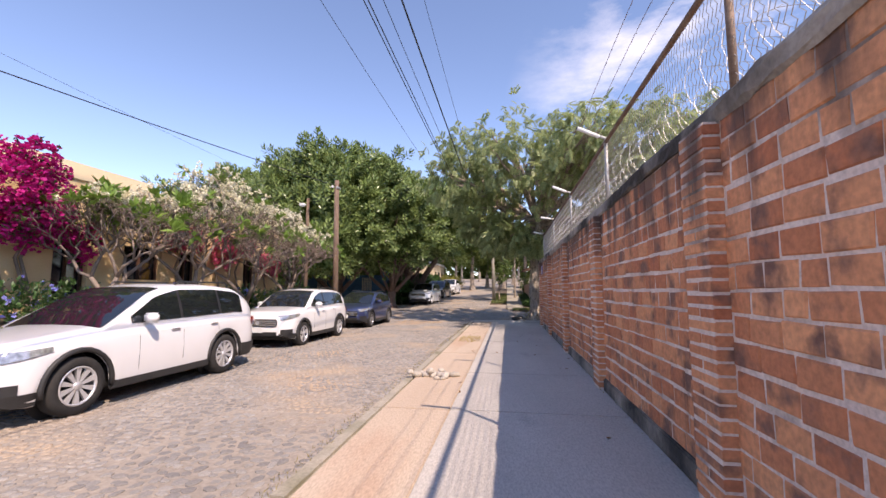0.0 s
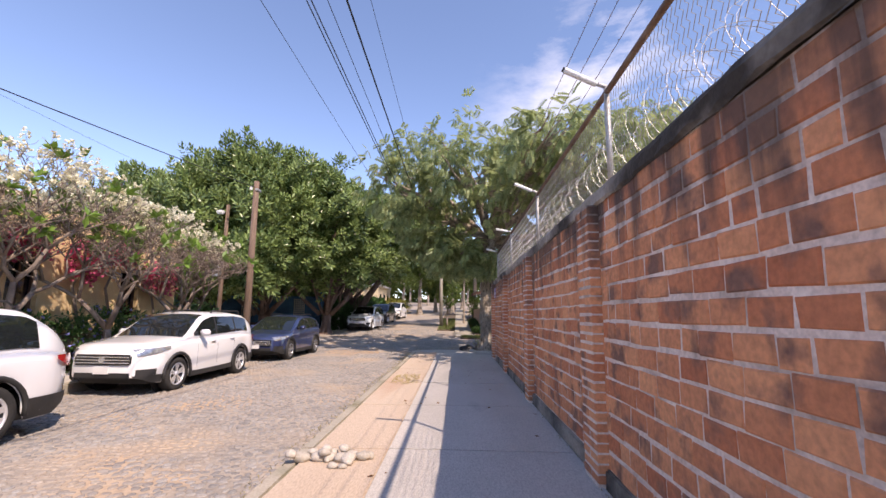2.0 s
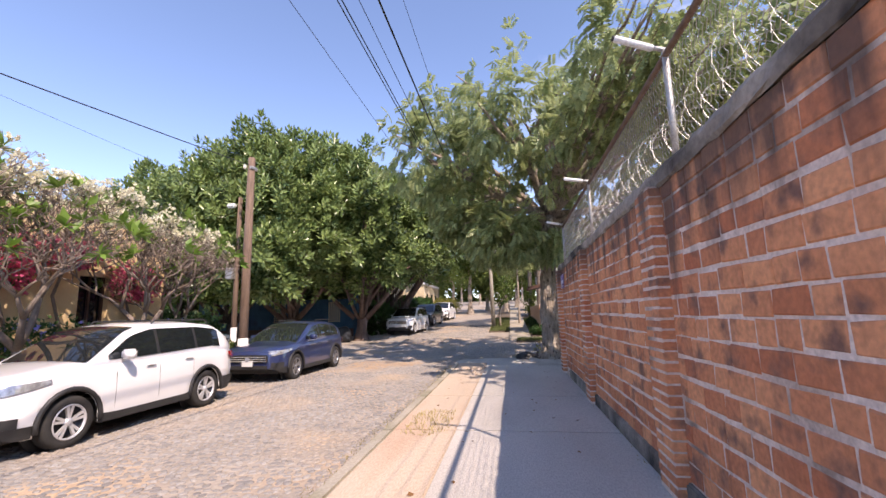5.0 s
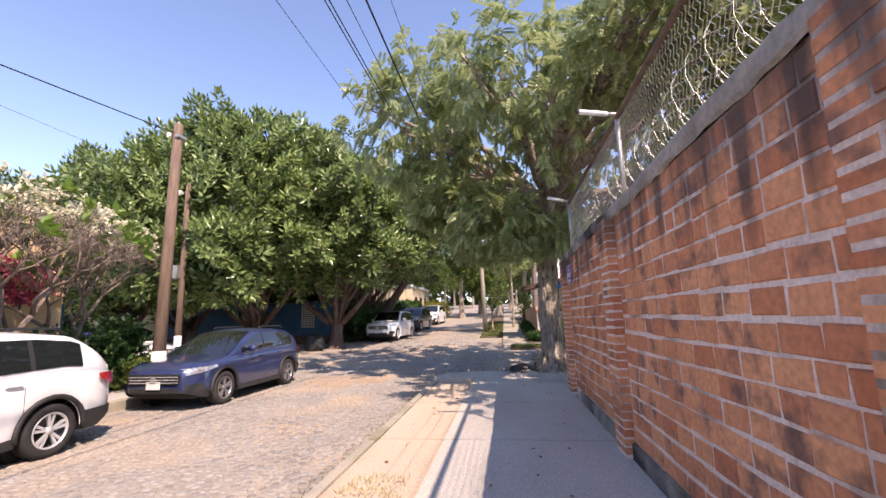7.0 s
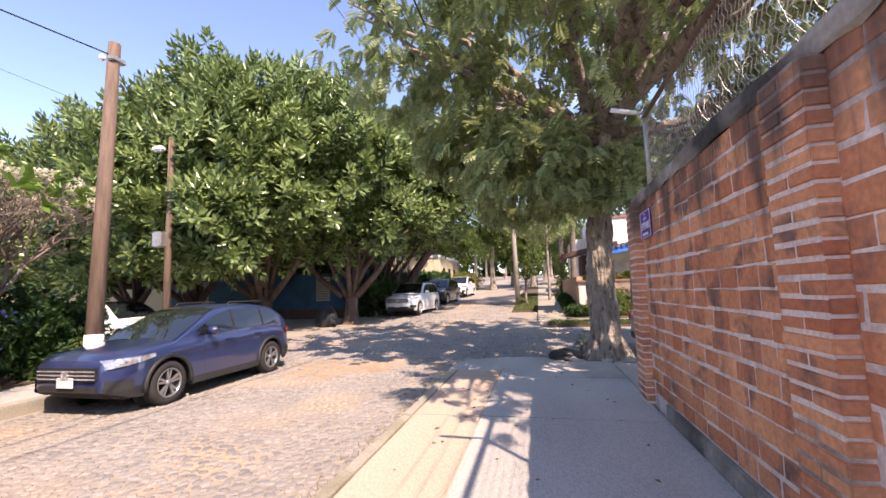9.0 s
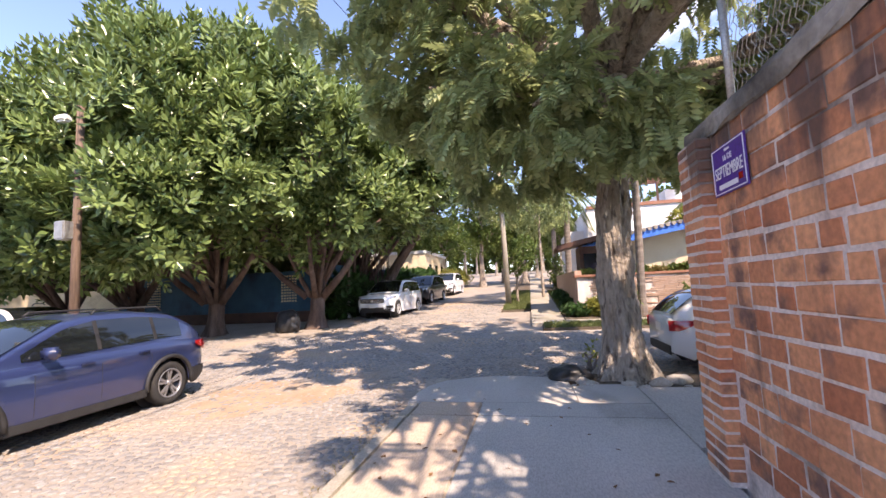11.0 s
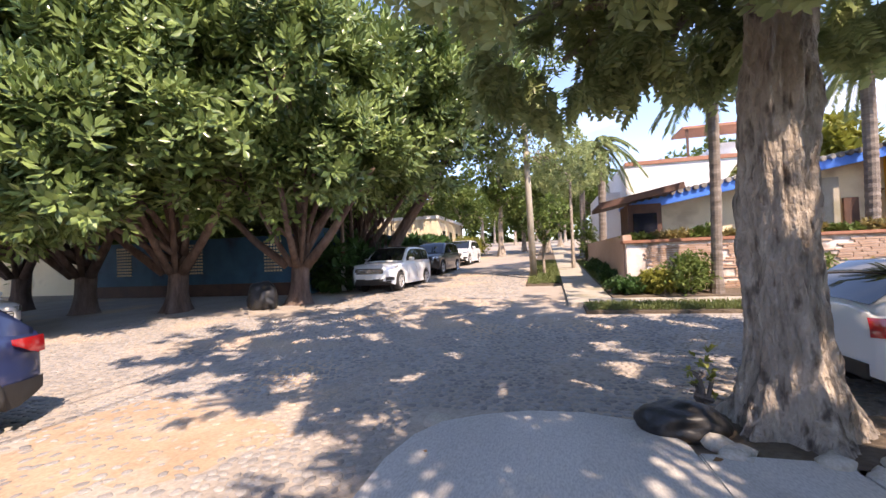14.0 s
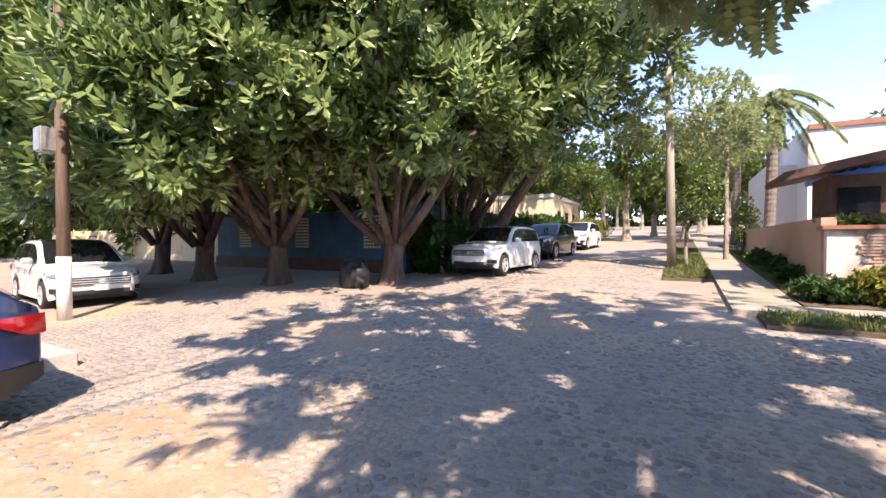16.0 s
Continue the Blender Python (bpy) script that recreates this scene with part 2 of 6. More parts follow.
def runoff(m, z0, z1):
    """Black rain streaks that run down a wall from under its coping."""
    t = m.node_tree
    b = t.nodes["Principled BSDF"]
    src = b.inputs["Base Color"].links[0].from_socket
    geo, mp = t.nodes.new("ShaderNodeNewGeometry"), t.nodes.new("ShaderNodeMapping")
    mp.inputs["Scale"].default_value = (1, 2.6, 0.32)
    n = t.nodes.new("ShaderNodeTexNoise")
    n.inputs["Scale"].default_value, n.inputs["Detail"].default_value = 1.5, 8.0
    t.links.new(geo.outputs["Position"], mp.inputs["Vector"])
    t.links.new(mp.outputs[0], n.inputs["Vector"])
    sep = t.nodes.new("ShaderNodeSeparateXYZ")
    t.links.new(geo.outputs["Position"], sep.inputs[0])
    h = t.nodes.new("ShaderNodeMapRange")
    h.inputs["From Min"].default_value, h.inputs["From Max"].default_value, h.inputs["To Max"].default_value = z0, z1, 0.26
    t.links.new(sep.outputs["Z"], h.inputs["Value"])
    add = t.nodes.new("ShaderNodeMath")
    add.operation = "ADD"
    t.links.new(h.outputs[0], add.inputs[0])
    t.links.new(n.outputs["Fac"], add.inputs[1])
    r = t.nodes.new("ShaderNodeMapRange")
    r.inputs["From Min"].default_value, r.inputs["From Max"].default_value, r.inputs["To Max"].default_value = 0.6, 0.8, 0.85
    t.links.new(add.outputs[0], r.inputs["Value"])
    x = t.nodes.new("ShaderNodeMix")
    x.data_type = "RGBA"
    x.inputs["B"].default_value = (0.075, 0.055, 0.048, 1)
    t.links.new(r.outputs[0], x.inputs["Factor"])
    t.links.new(src, x.inputs["A"])
    t.links.new(x.outputs["Result"], b.inputs["Base Color"])


runoff(M_BRICK, 1.75, 2.6)
runoff(M_MORTAR, 1.75, 2.6)


def paint(name, c):
    return mat(name, c, tuple(v * 0.96 for v in c), 2, 0.28, 0, coat=1.0)


# ---- mesh helpers ----
def link_mesh(name, me, material, parent=None, label="", smooth=False):
    ob = new(name, me)
    me.materials.append(material)
    if smooth:
        me.shade_smooth()
    if parent:
        ob.parent = parent
    if label:
        ob["label"] = label
    return ob


def part(name, bm, material, parent=None, label="", smooth=False):
    me = bpy.data.meshes.new(name)
    bm.to_mesh(me)
    bm.free()
    return link_mesh(name, me, material, parent, label, smooth)


def raw(name, verts, faces, material, parent=None, label="", smooth=False):
    me = bpy.data.meshes.new(name)
    me.from_pydata([tuple(v) for v in verts], [], [tuple(f) for f in faces])
    me.update()
    return link_mesh(name, me, material, parent, label, smooth)


def big(name, verts, faces, material, parent=None, label="", smooth=False):
    """A large mesh from numpy arrays: verts (n, 3), faces (m, k)."""
    me = bpy.data.meshes.new(name)
    verts, faces = np.asarray(verts, dtype=np.float32), np.asarray(faces, dtype=np.int32)
    m, k = faces.shape
    me.vertices.add(len(verts))
    me.vertices.foreach_set("co", verts.ravel())
    me.loops.add(m * k)
    me.loops.foreach_set("vertex_index", faces.ravel())
    me.polygons.add(m)
    me.polygons.foreach_set("loop_start", np.arange(0, m * k, k, dtype=np.int32))
    me.update(calc_edges=True)
    me.validate()
    return link_mesh(name, me, material, parent, label, smooth)


def empty(name, m=None, label="", category="", group="", kind=""):
    ob = new(name)
    if m is not None:
        ob.matrix_basis = m
    return tagged(ob, label, category, group, kind)


def box_bm(size, at=(0, 0, 0), bevel=0.0, bm=None, rz=0.0):
    bm = bm or bmesh.new()
    r = bmesh.ops.create_cube(bm, size=1.0, matrix=Matrix.Translation(at) @ Matrix.Rotation(rz, 4, "Z") @ Matrix.Diagonal((*size, 1)))
    if bevel:
        es = list({e for v in r["verts"] for e in v.link_edges})
        bmesh.ops.bevel(bm, geom=es, offset=bevel, segments=2, affect="EDGES")
    return bm


def tube(points, radii, n=6, cap=True):
    """Verts and faces of a tube along points."""
    pts = [Vector(p) for p in points]
    vs, fs = [], []
    side = Vector((0.31, 0.95, 0.05))
    for i, p in enumerate(pts):
        d = (pts[min(i + 1, len(pts) - 1)] - pts[max(i - 1, 0)]).normalized()
        a = d.cross(side)
        if a.length < 0.1:
            a = d.cross(Vector((1, 0, 0)))
        a.normalize()
        b = d.cross(a)
        r = radii[i] if hasattr(radii, "__len__") else radii
        for k in range(n):
            w = 2 * math.pi * k / n
            vs.append(p + (a * math.cos(w) + b * math.sin(w)) * r)
    for i in range(len(pts) - 1):
        for k in range(n):
            q = (k + 1) % n
            fs.append((i * n + k, i * n + q, (i + 1) * n + q, (i + 1) * n + k))
    if cap:
        fs.append(tuple(range(n))[::-1])
        fs.append(tuple(range((len(pts) - 1) * n, len(pts) * n)))
    return vs, fs


def tubes(list_of):
    vs, fs = [], []
    for p, r, n in list_of:
        v, f = tube(p, r, n)
        o = len(vs)
        vs += v
        fs += [tuple(i + o for i in q) for q in f]
    return vs, fs


LEAF = np.array([(0, 0, 0), (-0.22, 0.45, 0.05), (0, 1, -0.08), (0.22, 0.45, 0.05)], dtype=float)
LEAF_F = np.array([(0, 2, 1), (0, 3, 2)])
PETAL = np.array([(0, 0, 0), (-0.5, 0.5, 0.1), (0, 1, 0.0), (0.5, 0.5, 0.1)], dtype=float)


def pinnate(pairs=6, droop=0.35):
    vs, fs = [], []
    for i in range(pairs):
        y = 0.15 + 0.8 * i / pairs
        z = -droop * y * y
        ln = 0.34 * (1 - 0.35 * abs(i / pairs - 0.4))
        for s in (-1, 1):
            o = len(vs)
            vs += [(0, y, z), (s * ln * 0.55, y - 0.01, z - 0.01), (s * ln, y + 0.13, z - 0.1), (s * ln * 0.45, y + 0.15, z - 0.02)]
            fs += [(o, o + 1, o + 2), (o, o + 2, o + 3)]
    o = len(vs)
    vs += [(-0.012, 0, 0), (0.012, 0, 0), (0.0, 1.0, -droop)]
    fs.append((o, o + 1, o + 2))
    return np.array(vs, dtype=float), np.array(fs)


PINNATE = pinnate()


def leafy_shoot(n=15):
    """An upright shoot ringed by long leaves, widest at its foot."""
    vs, fs = [], []
    for k in range(n):
        a, w = 2.4 * k, k / (n - 1)
        t = math.radians(88 - 62 * w)
        ln, y0 = 0.44 - 0.14 * w, 0.05 + 0.62 * w
        rad, cr = Vector((math.cos(a), 0, math.sin(a))), Vector((-math.sin(a), 0, math.cos(a)))
        d = rad * math.sin(t) + Vector((0, math.cos(t), 0))
        nrm = d.cross(cr)
        p = Vector((0, y0, 0)) + rad * 0.03
        o = len(vs)
        m = p + d * ln * 0.5
        vs += [p, m + cr * 0.075 + nrm * 0.018, p + d * ln - nrm * 0.03, m - cr * 0.075 + nrm * 0.018]
        fs += [(o, o + 2, o + 1), (o, o + 3, o + 2)]
    return np.array(vs, dtype=float), np.array(fs)


SHOOT = leafy_shoot()


def spray(pos, along, size, rng, template=(LEAF, LEAF_F)):
    """Copies of a template leaf at pos, pointing along, as two arrays."""
    tv, tf = template
    n = len(pos)
    d = along / np.linalg.norm(along, axis=1, keepdims=True)
    up = np.tile((0.0, 0.0, 1.0), (n, 1)) + rng.normal(0, 0.35, (n, 3))
    x = np.cross(d, up)
    x /= np.linalg.norm(x, axis=1, keepdims=True) + 1e-9
    z = np.cross(x, d)
    s = np.asarray(size).reshape(-1, 1, 1)
    v = (tv[None, :, 0:1] * x[:, None] + tv[None, :, 1:2] * d[:, None] + tv[None, :, 2:3] * z[:, None]) * s + pos[:, None]
    f = tf[None] + (np.arange(n) * len(tv))[:, None, None]
    return v.reshape(-1, 3), f.reshape(-1, 3)


def blob_points(blobs, n, rng, inner=0.72, lumps=0.18, gaps=None):
    """Points in the outer shell of uneven ellipsoids, with the way outwards."""
    vol = np.array([b[3] * b[4] + b[4] * b[5] + b[3] * b[5] for b in blobs])
    P, D = [], []
    for b, m in zip(blobs, (n * vol / vol.sum()).astype(int)):
        d = rng.normal(size=(m, 3))
        d /= np.linalg.norm(d, axis=1, keepdims=True)
        ph = rng.uniform(0, 6.28, 6)
        lump = 1 + lumps * (np.sin(5 * d[:, 0] + ph[0]) * np.sin(4 * d[:, 1] + ph[1]) + 0.7 * np.sin(11 * d[:, 2] + ph[2]) * np.sin(9 * d[:, 0] + ph[3]))
        r = (inner + (1 - inner) * rng.random(m) ** 0.7) * lump
        P.append(np.array(b[:3]) + d * np.array(b[3:]) * r[:, None])
        D.append(d)
    P, D = np.concatenate(P), np.concatenate(D)
    # leaves cut out in shafts along the sun, shaped to let flecks through
    if gaps and len(gaps) > 2:
        gx, gy = (P[:, 0] + SUN_DX * P[:, 2]) * gaps[2], (P[:, 1] + SUN_DY * P[:, 2]) * gaps[2]
        thin = np.sin(gx + 1.3 * np.sin(gy * 0.6)) + np.sin(1.07 * gy + 1.5 * np.sin(gx * 0.7)) + 0.7 * np.sin(1.8 * gx - 1.4 * gy)
        P, D = P[thin < gaps[3]], D[thin < gaps[3]]
    if gaps:
        q = P * (2 * np.pi / gaps[0])
        field = np.sin(q[:, 0] + 1.3 * np.sin(q[:, 1] * 0.7)) + np.sin(q[:, 1] * 1.1 + 1.7 * np.sin(q[:, 2] * 0.6)) + np.sin(q[:, 2] + 1.1 * np.sin(q[:, 0] * 0.8))
        keep = field > gaps[1]
        P, D = P[keep], D[keep]
    return P, D


def rosettes(P, D, per, length, rng, spread=0.9, droop=0.0, template=(LEAF, LEAF_F)):
    n = len(P)
    pos = np.repeat(P, per, axis=0)
    a = np.repeat(D, per, axis=0) + rng.normal(0, spread, (n * per, 3)) + np.array((0, 0, -droop))
    size = length * rng.uniform(0.7, 1.2, n * per)
    return spray(pos, a, size, rng, template)


def branch_set(base, tips, r0, rng, n=7, bend=0.5, seg=6):
    out = []
    for tp in tips:
        a, c = Vector(base), Vector(tp)
        mid = a.lerp(c, 0.5) + Vector(rng.normal(0, bend, 3)) * 0.5
        mid.z += 0.12 * (c - a).length
        pts = []
        for i in range(seg + 1):
            w = i / seg
            q = (1 - w) ** 2 * a + 2 * w * (1 - w) * mid + w * w * c
            if 0 < i < seg:
                q = q + Vector(rng.normal(0, 0.05, 3))
            pts.append(q)
        out.append((pts, [r0 * (1 - 0.85 * i / seg) + 0.008 for i in range(seg + 1)], n))
    return out


def ground_z(y):
    """Height of the road: level at first, then climbing beyond the crossing."""
    w = y - 24.0
    if w <= -2:
        return -0.12
    if w < 2:
        return -0.12 + 0.05 * (w + 2) ** 2 / 8
    return -0.12 + 0.05 * min(w, 110)


# ---- ground ----
def build_ground():
    xs = np.concatenate([[-600, -200, -80], np.arange(-40, 41, 4.0), [80, 200, 600]])
    ys = np.concatenate([[-600, -200, -60, -20], np.arange(-8, 22, 5.0), np.arange(22, 30, 0.5), np.arange(30, 60, 3.0), [70, 90, 110, 134, 200, 600]])
    vs = [(x, y, ground_z(y)) for y in ys for x in xs]
    n = len(xs)
    fs = [(j * n + i, j * n + i + 1, (j + 1) * n + i + 1, (j + 1) * n + i) for j in range(len(ys) - 1) for i in range(n - 1)]
    return tagged(raw("ground", vs, fs, M_ROAD, smooth=True), "dusty street ground with sand between the stones", "ground", kind="structure")


ground = build_ground()


def slab(name, x0, x1, y0, y1, top, material, parent, thick=0.3, bevel=0.012):
    bm = box_bm((x1 - x0, y1 - y0, thick), ((x0 + x1) / 2, (y0 + y1) / 2, top - thick / 2), bevel)
    return part(name, bm, material, parent)


def build_pavement():
    pav = empty("pavement", label="worn concrete pavement in pink and grey strips beside the brick wall", category="pavement", kind="structure")
    rng = random.Random(3)
    y = -9.0
    while y < 20.0:
        ln = 2.4
        slab("slab", -1.60, -0.742, y, min(y + ln, 20.4) - 0.008, 0.0 + rng.uniform(-0.003, 0.003), M_PINK, pav)
        slab("slab", -0.735, 1.42, y, min(y + ln, 20.4) - 0.008, 0.004 + rng.uniform(-0.002, 0.002), M_SLAB, pav)
        slab("kerb", -1.79, -1.608, y, min(y + ln, 20.4) - 0.004, -0.012 + rng.uniform(-0.006, 0.006), M_KERB, pav, bevel=0.03)
        y += ln
    # worn end of the pavement at the crossing
    bm = bmesh.new()
    edge = [(-1.79, 20.4), (0.5, 20.4), (0.52, 21.0), (0.5, 21.7), (0.2, 22.15), (-0.25, 22.3), (-0.75, 22.28), (-1.2, 22.1), (-1.55, 21.85), (-1.72, 21.5), (-1.80, 21.0)]
    top = [bm.verts.new((x, yy, 0.0 - 0.05 * max(0, (yy - 20.6) / 1.7))) for x, yy in edge]
    bot = [bm.verts.new((x, yy, -0.3)) for x, yy in edge]
    bm.faces.new(top)
    for i in range(len(edge)):
        j = (i + 1) % len(edge)
        bm.faces.new((top[j], top[i], bot[i], bot[j]))
    part("slab", bm, M_SLAB, pav)
    slab("slab", 0.51, 1.42, 20.4, 21.45, 0.0, M_SLAB, pav)
    # pavement round the corner
    slab("slab", 1.43, 9.0, 18.95, 21.3, -0.006, M_SLAB, pav)
    slab("slab", 9.01, 22.0, 18.95, 21.3, -0.004, M_SLAB, pav)
    slab("kerb", 2.7, 22.0, 21.31, 21.45, -0.012, M_KERB, pav, bevel=0.03)


build_pavement()


def build_left_pavement():
    pav = empty("pavement_far_side", label="raised concrete pavement beside the ochre house", category="pavement", kind="structure")
    y = -9.0
    while y < 20:
        slab("slab", -9.3, -7.95, y, y + 2.99, 0.08, M_SLAB, pav, 0.4)
        slab("kerb", -7.94, -7.75, y, y + 2.995, 0.07, M_KERB, pav, 0.4, 0.02)
        y += 3.0
    slab("slab", -9.3, -7.75, 21.0, 22.3, 0.06, M_SLAB, pav, 0.4)
    slab("slab", -30.0, -9.31, 19.6, 22.3, 0.05, M_SLAB, pav, 0.4)
    soil = part("soil", box_bm((1.25, 29, 0.4), (-9.93, 5.5, -0.08)), M_SOIL, pav)
    return soil


build_left_pavement()


# ---- brick wall ----
WX, COURSE, BL = 1.45, 0.168, 0.3
PIL_Y = [-4.3, -0.55, 3.25, 7.0, 10.75, 14.55]


def brick_mesh(seed, ln, h, d=0.05):
    """A brick face with worn, bevelled edges, looking towards -x, lying along y."""
    r = random.Random(seed)
    a, b = ln / 2, h / 2
    e = 0.009
    j = lambda s=0.007: r.uniform(-s, s)
    o = [(-a + j(), -b + j()), (a + j(), -b + j()), (a + j(), b + j()), (-a + j(), b + j())]
    vs = [(0.0, y, z) for y, z in o]
    vs += [(-0.010 + j(0.002), y - math.copysign(e, y), z - math.copysign(e, z)) for y, z in o]
    vs += [(d, y, z) for y, z in o]
    fs = [(7, 6, 5, 4)] + [((i + 1) % 4, i, i + 4, (i + 1) % 4 + 4) for i in range(4)] + [(i, (i + 1) % 4, (i + 1) % 4 + 8, i + 8) for i in range(4)]
    return vs, [f[::-1] for f in fs]


def build_wall():
    wall = empty("wall_brick", label="long red clay brick wall with pale mortar and soot stains", category="wall", kind="structure")
    core = box_bm((0.24, 27.2, 2.92), (WX + 0.009 + 0.12, 4.95, 1.21))
    part("mortar", core, M_MORTAR, wall)
    side = box_bm((18.0, 0.24, 2.92), (WX + 9.2, 18.42, 1.21))
    part("mortar", side, M_MORTAR, wall)
    part("plinth", box_bm((0.05, 22.5, 0.34), (WX - 0.005, 6.3, 0.0), 0.015), M_COPING, wall, "dark damp cement plinth")
    rng = random.Random(9)
    vs, fs = [], []
    prof = [(-0.01, 2.655), (-0.025, 2.68), (-0.03, 2.76), (-0.012, 2.81), (0.1, 2.825), (0.25, 2.81), (0.27, 2.66)]
    nn = 182
    for i in range(nn):
        yy = -8.6 + 27.2 * i / (nn - 1)
        for dx, zz in prof:
            vs.append((WX + dx + rng.uniform(-0.012, 0.012), yy, zz + rng.uniform(-0.012, 0.012) + 0.012 * math.sin(yy * 1.7)))
    m = len(prof)
    for i in range(nn - 1):
        for k in range(m - 1):
            fs.append(((i + 1) * m + k, (i + 1) * m + k + 1, i * m + k + 1, i * m + k))
    fs += [tuple(range(m))[::-1], tuple(range((nn - 1) * m, nn * m))]
    raw("coping", vs, fs, M_COPING, wall, "weathered grey cement coping")
    part("coping", box_bm((17.6, 0.34, 0.13), (WX + 9.2, 18.45, 2.735), 0.02), M_COPING, wall)
    shared = []
    for k in range(10):
        v, f = brick_mesh(k, (BL - 0.014) * (1 if k < 8 else 0.62), COURSE - 0.023)
        me = bpy.data.meshes.new("brick")
        me.from_pydata(v, [], f)
        me.materials.append(M_BRICK)
        shared.append(me)
    made = 0
    V, F = [], []
    for c in range(15):
        z = 0.16 + COURSE * (c + 0.5)
        y = -8.5 + (0.5 * BL if c % 2 else 0) + rng.uniform(-0.03, 0.03)
        while y < 18.05:
            k = rng.randrange(10)
            ln = BL if k < 8 else BL * 0.62 + 0.007
            y0, y1 = y, y + ln
            y = y1
            cut = False
            for p in PIL_Y:
                if y1 > p - 0.2 and y0 < p + 0.2:
                    cut = True
                    if y0 < p - 0.2:
                        y1 = p - 0.2
                    elif y1 > p + 0.2:
                        y0 = p + 0.2
                    else:
                        y1 = y0
            ln = y1 - y0
            if ln < 0.05:
                continue
            yc, zc = (y0 + y1) / 2, z + rng.uniform(-0.004, 0.004) + 0.01 * math.sin(yc_wave(y0, c))
            at = Vector((WX + 0.012 + rng.uniform(-0.006, 0.004), yc, zc))
            if 12.4 < yc < 18.1 and made < 290 and not cut:
                ob = new("brick", shared[k])
                ob.location, ob.parent = at, wall
                made += 1
            else:
                v, f = brick_mesh(rng.randrange(10 ** 6), ln - 0.013, COURSE - 0.024)
                o = len(V)
                V += [tuple(Vector(p) + at) for p in v]
                F += [tuple(i + o for i in q) for q in f]
    tagged(raw("brickwork", V, F, M_BRICK, wall), kind="stuff")
    # thin-brick pilasters
    for p in PIL_Y + [18.36]:
        pil = part("pilaster", box_bm((0.13, 0.40, 2.66), (WX - 0.032, p, 1.33)), M_MORTAR, wall)
        V, F = [], []
        n = 29
        for c in range(n):
            z = 0.03 + 0.0905 * (c + 0.5)
            cut = [(-0.21, 0.21)] if c % 2 else [(-0.21, -0.005), (0.005, 0.21)]
            for y0, y1 in cut:
                jx, jz = rng.uniform(-0.005, 0.004), rng.uniform(-0.003, 0.003)
                bm = box_bm((0.13, y1 - y0, 0.072), (WX - 0.036 + jx, p + (y0 + y1) / 2, z + jz), 0.007)
                o = len(V)
                bm.verts.index_update()
                V += [tuple(v.co) for v in bm.verts]
                F += [tuple(v.index + o for v in f.verts) for f in bm.faces]
                bm.free()
        tagged(raw("pilaster_bricks", V, F, M_BRICK, wall), kind="stuff")


def yc_wave(y, c):
    return y * 0.9 + c


build_wall()


# ---- fence on the wall ----
POSTS = [-4.4, -0.75, 3.0, 6.65, 10.35, 14.15, 17.95]


def build_fence():
    fence = empty("chain_link_fence", label="chain-link fence with a rusty rail on top of the wall", category="fence")
    FX, z0, z1 = WX + 0.1, 2.8, 3.80
    for i, y in enumerate(POSTS):
        v, f = tube([(FX, y, z0 - 0.08), (FX, y, z1 + 0.05)], 0.028, 8)
        raw("post", v, f, M_RUST if i == 2 else M_GALV, fence, smooth=True)
    v, f = tube([(FX, -6, z1), (FX, 18, z1)], 0.03, 8)
    raw("rail", v, f, M_RUST, fence, "rusty top rail", True)
    # woven wire
    step, T = 0.065, []
    ny = int(24 / step)
    for i in range(ny):
        y = -6 + i * step
        pts = []
        rows = int((z1 - z0) / step)
        for k in range(rows + 1):
            pts.append((FX + (0.006 if k % 2 else -0.006), y + (step * 0.5 if k % 2 else -step * 0.5), z0 + k * step))
        T.append((pts, 0.0032, 3))
    v, f = tubes([(p, r, n) for p, r, n in T])
    raw("wire_mesh", v, f, M_GALV, fence)
    # strands above
    for k, (dx, dz) in enumerate(((-0.12, 0.13), (-0.24, 0.25), (-0.36, 0.36))):
        pts = [(FX + dx, -6 + 0.5 * i, z1 + dz - 0.02 * math.sin(i * 0.85)) for i in range(49)]
        sp = []
        for i in range(160):
            y = -6 + i * 0.15
            p = Vector((FX + dx, y, z1 + dz))
            sp.append(([p + Vector((-0.012, -0.012, -0.012)), p + Vector((0.012, 0.012, 0.012))], 0.002, 3))
        v, f = tubes([(pts, 0.0035, 4)] + sp)
        raw("barbed_wire", v, f, M_RUST, fence)
    # coiled razor wire behind the mesh
    def coil(phase, r, z):
        pts = []
        for i in range(78 * 18):
            a = i / 18 * 2 * math.pi + phase
            wob = 0.05 * math.sin(i * 0.037 + phase)
            pts.append((FX + 0.34 + (r + wob) * math.cos(a), -6 + i * 24 / (78 * 18) + 0.12 * math.sin(a), z0 + z + (r + wob) * math.sin(a)))
        return pts

    barbs = []
    for c in (coil(0.0, 0.33, 0.42), coil(2.4, 0.27, 0.34)):
        barbs.append((c, 0.0022, 3))
        for p, q in zip(c[::4], c[1::4]):
            p, d = Vector(p), Vector(q) - Vector(p)
            barbs.append(([p - d * 0.25 + Vector((0.012, 0, 0.012)), p + d * 0.25 - Vector((0.012, 0, 0.012))], 0.0025, 3))
    v, f = tubes(barbs)
    raw("razor_wire", v, f, M_GALV, fence)


build_fence()


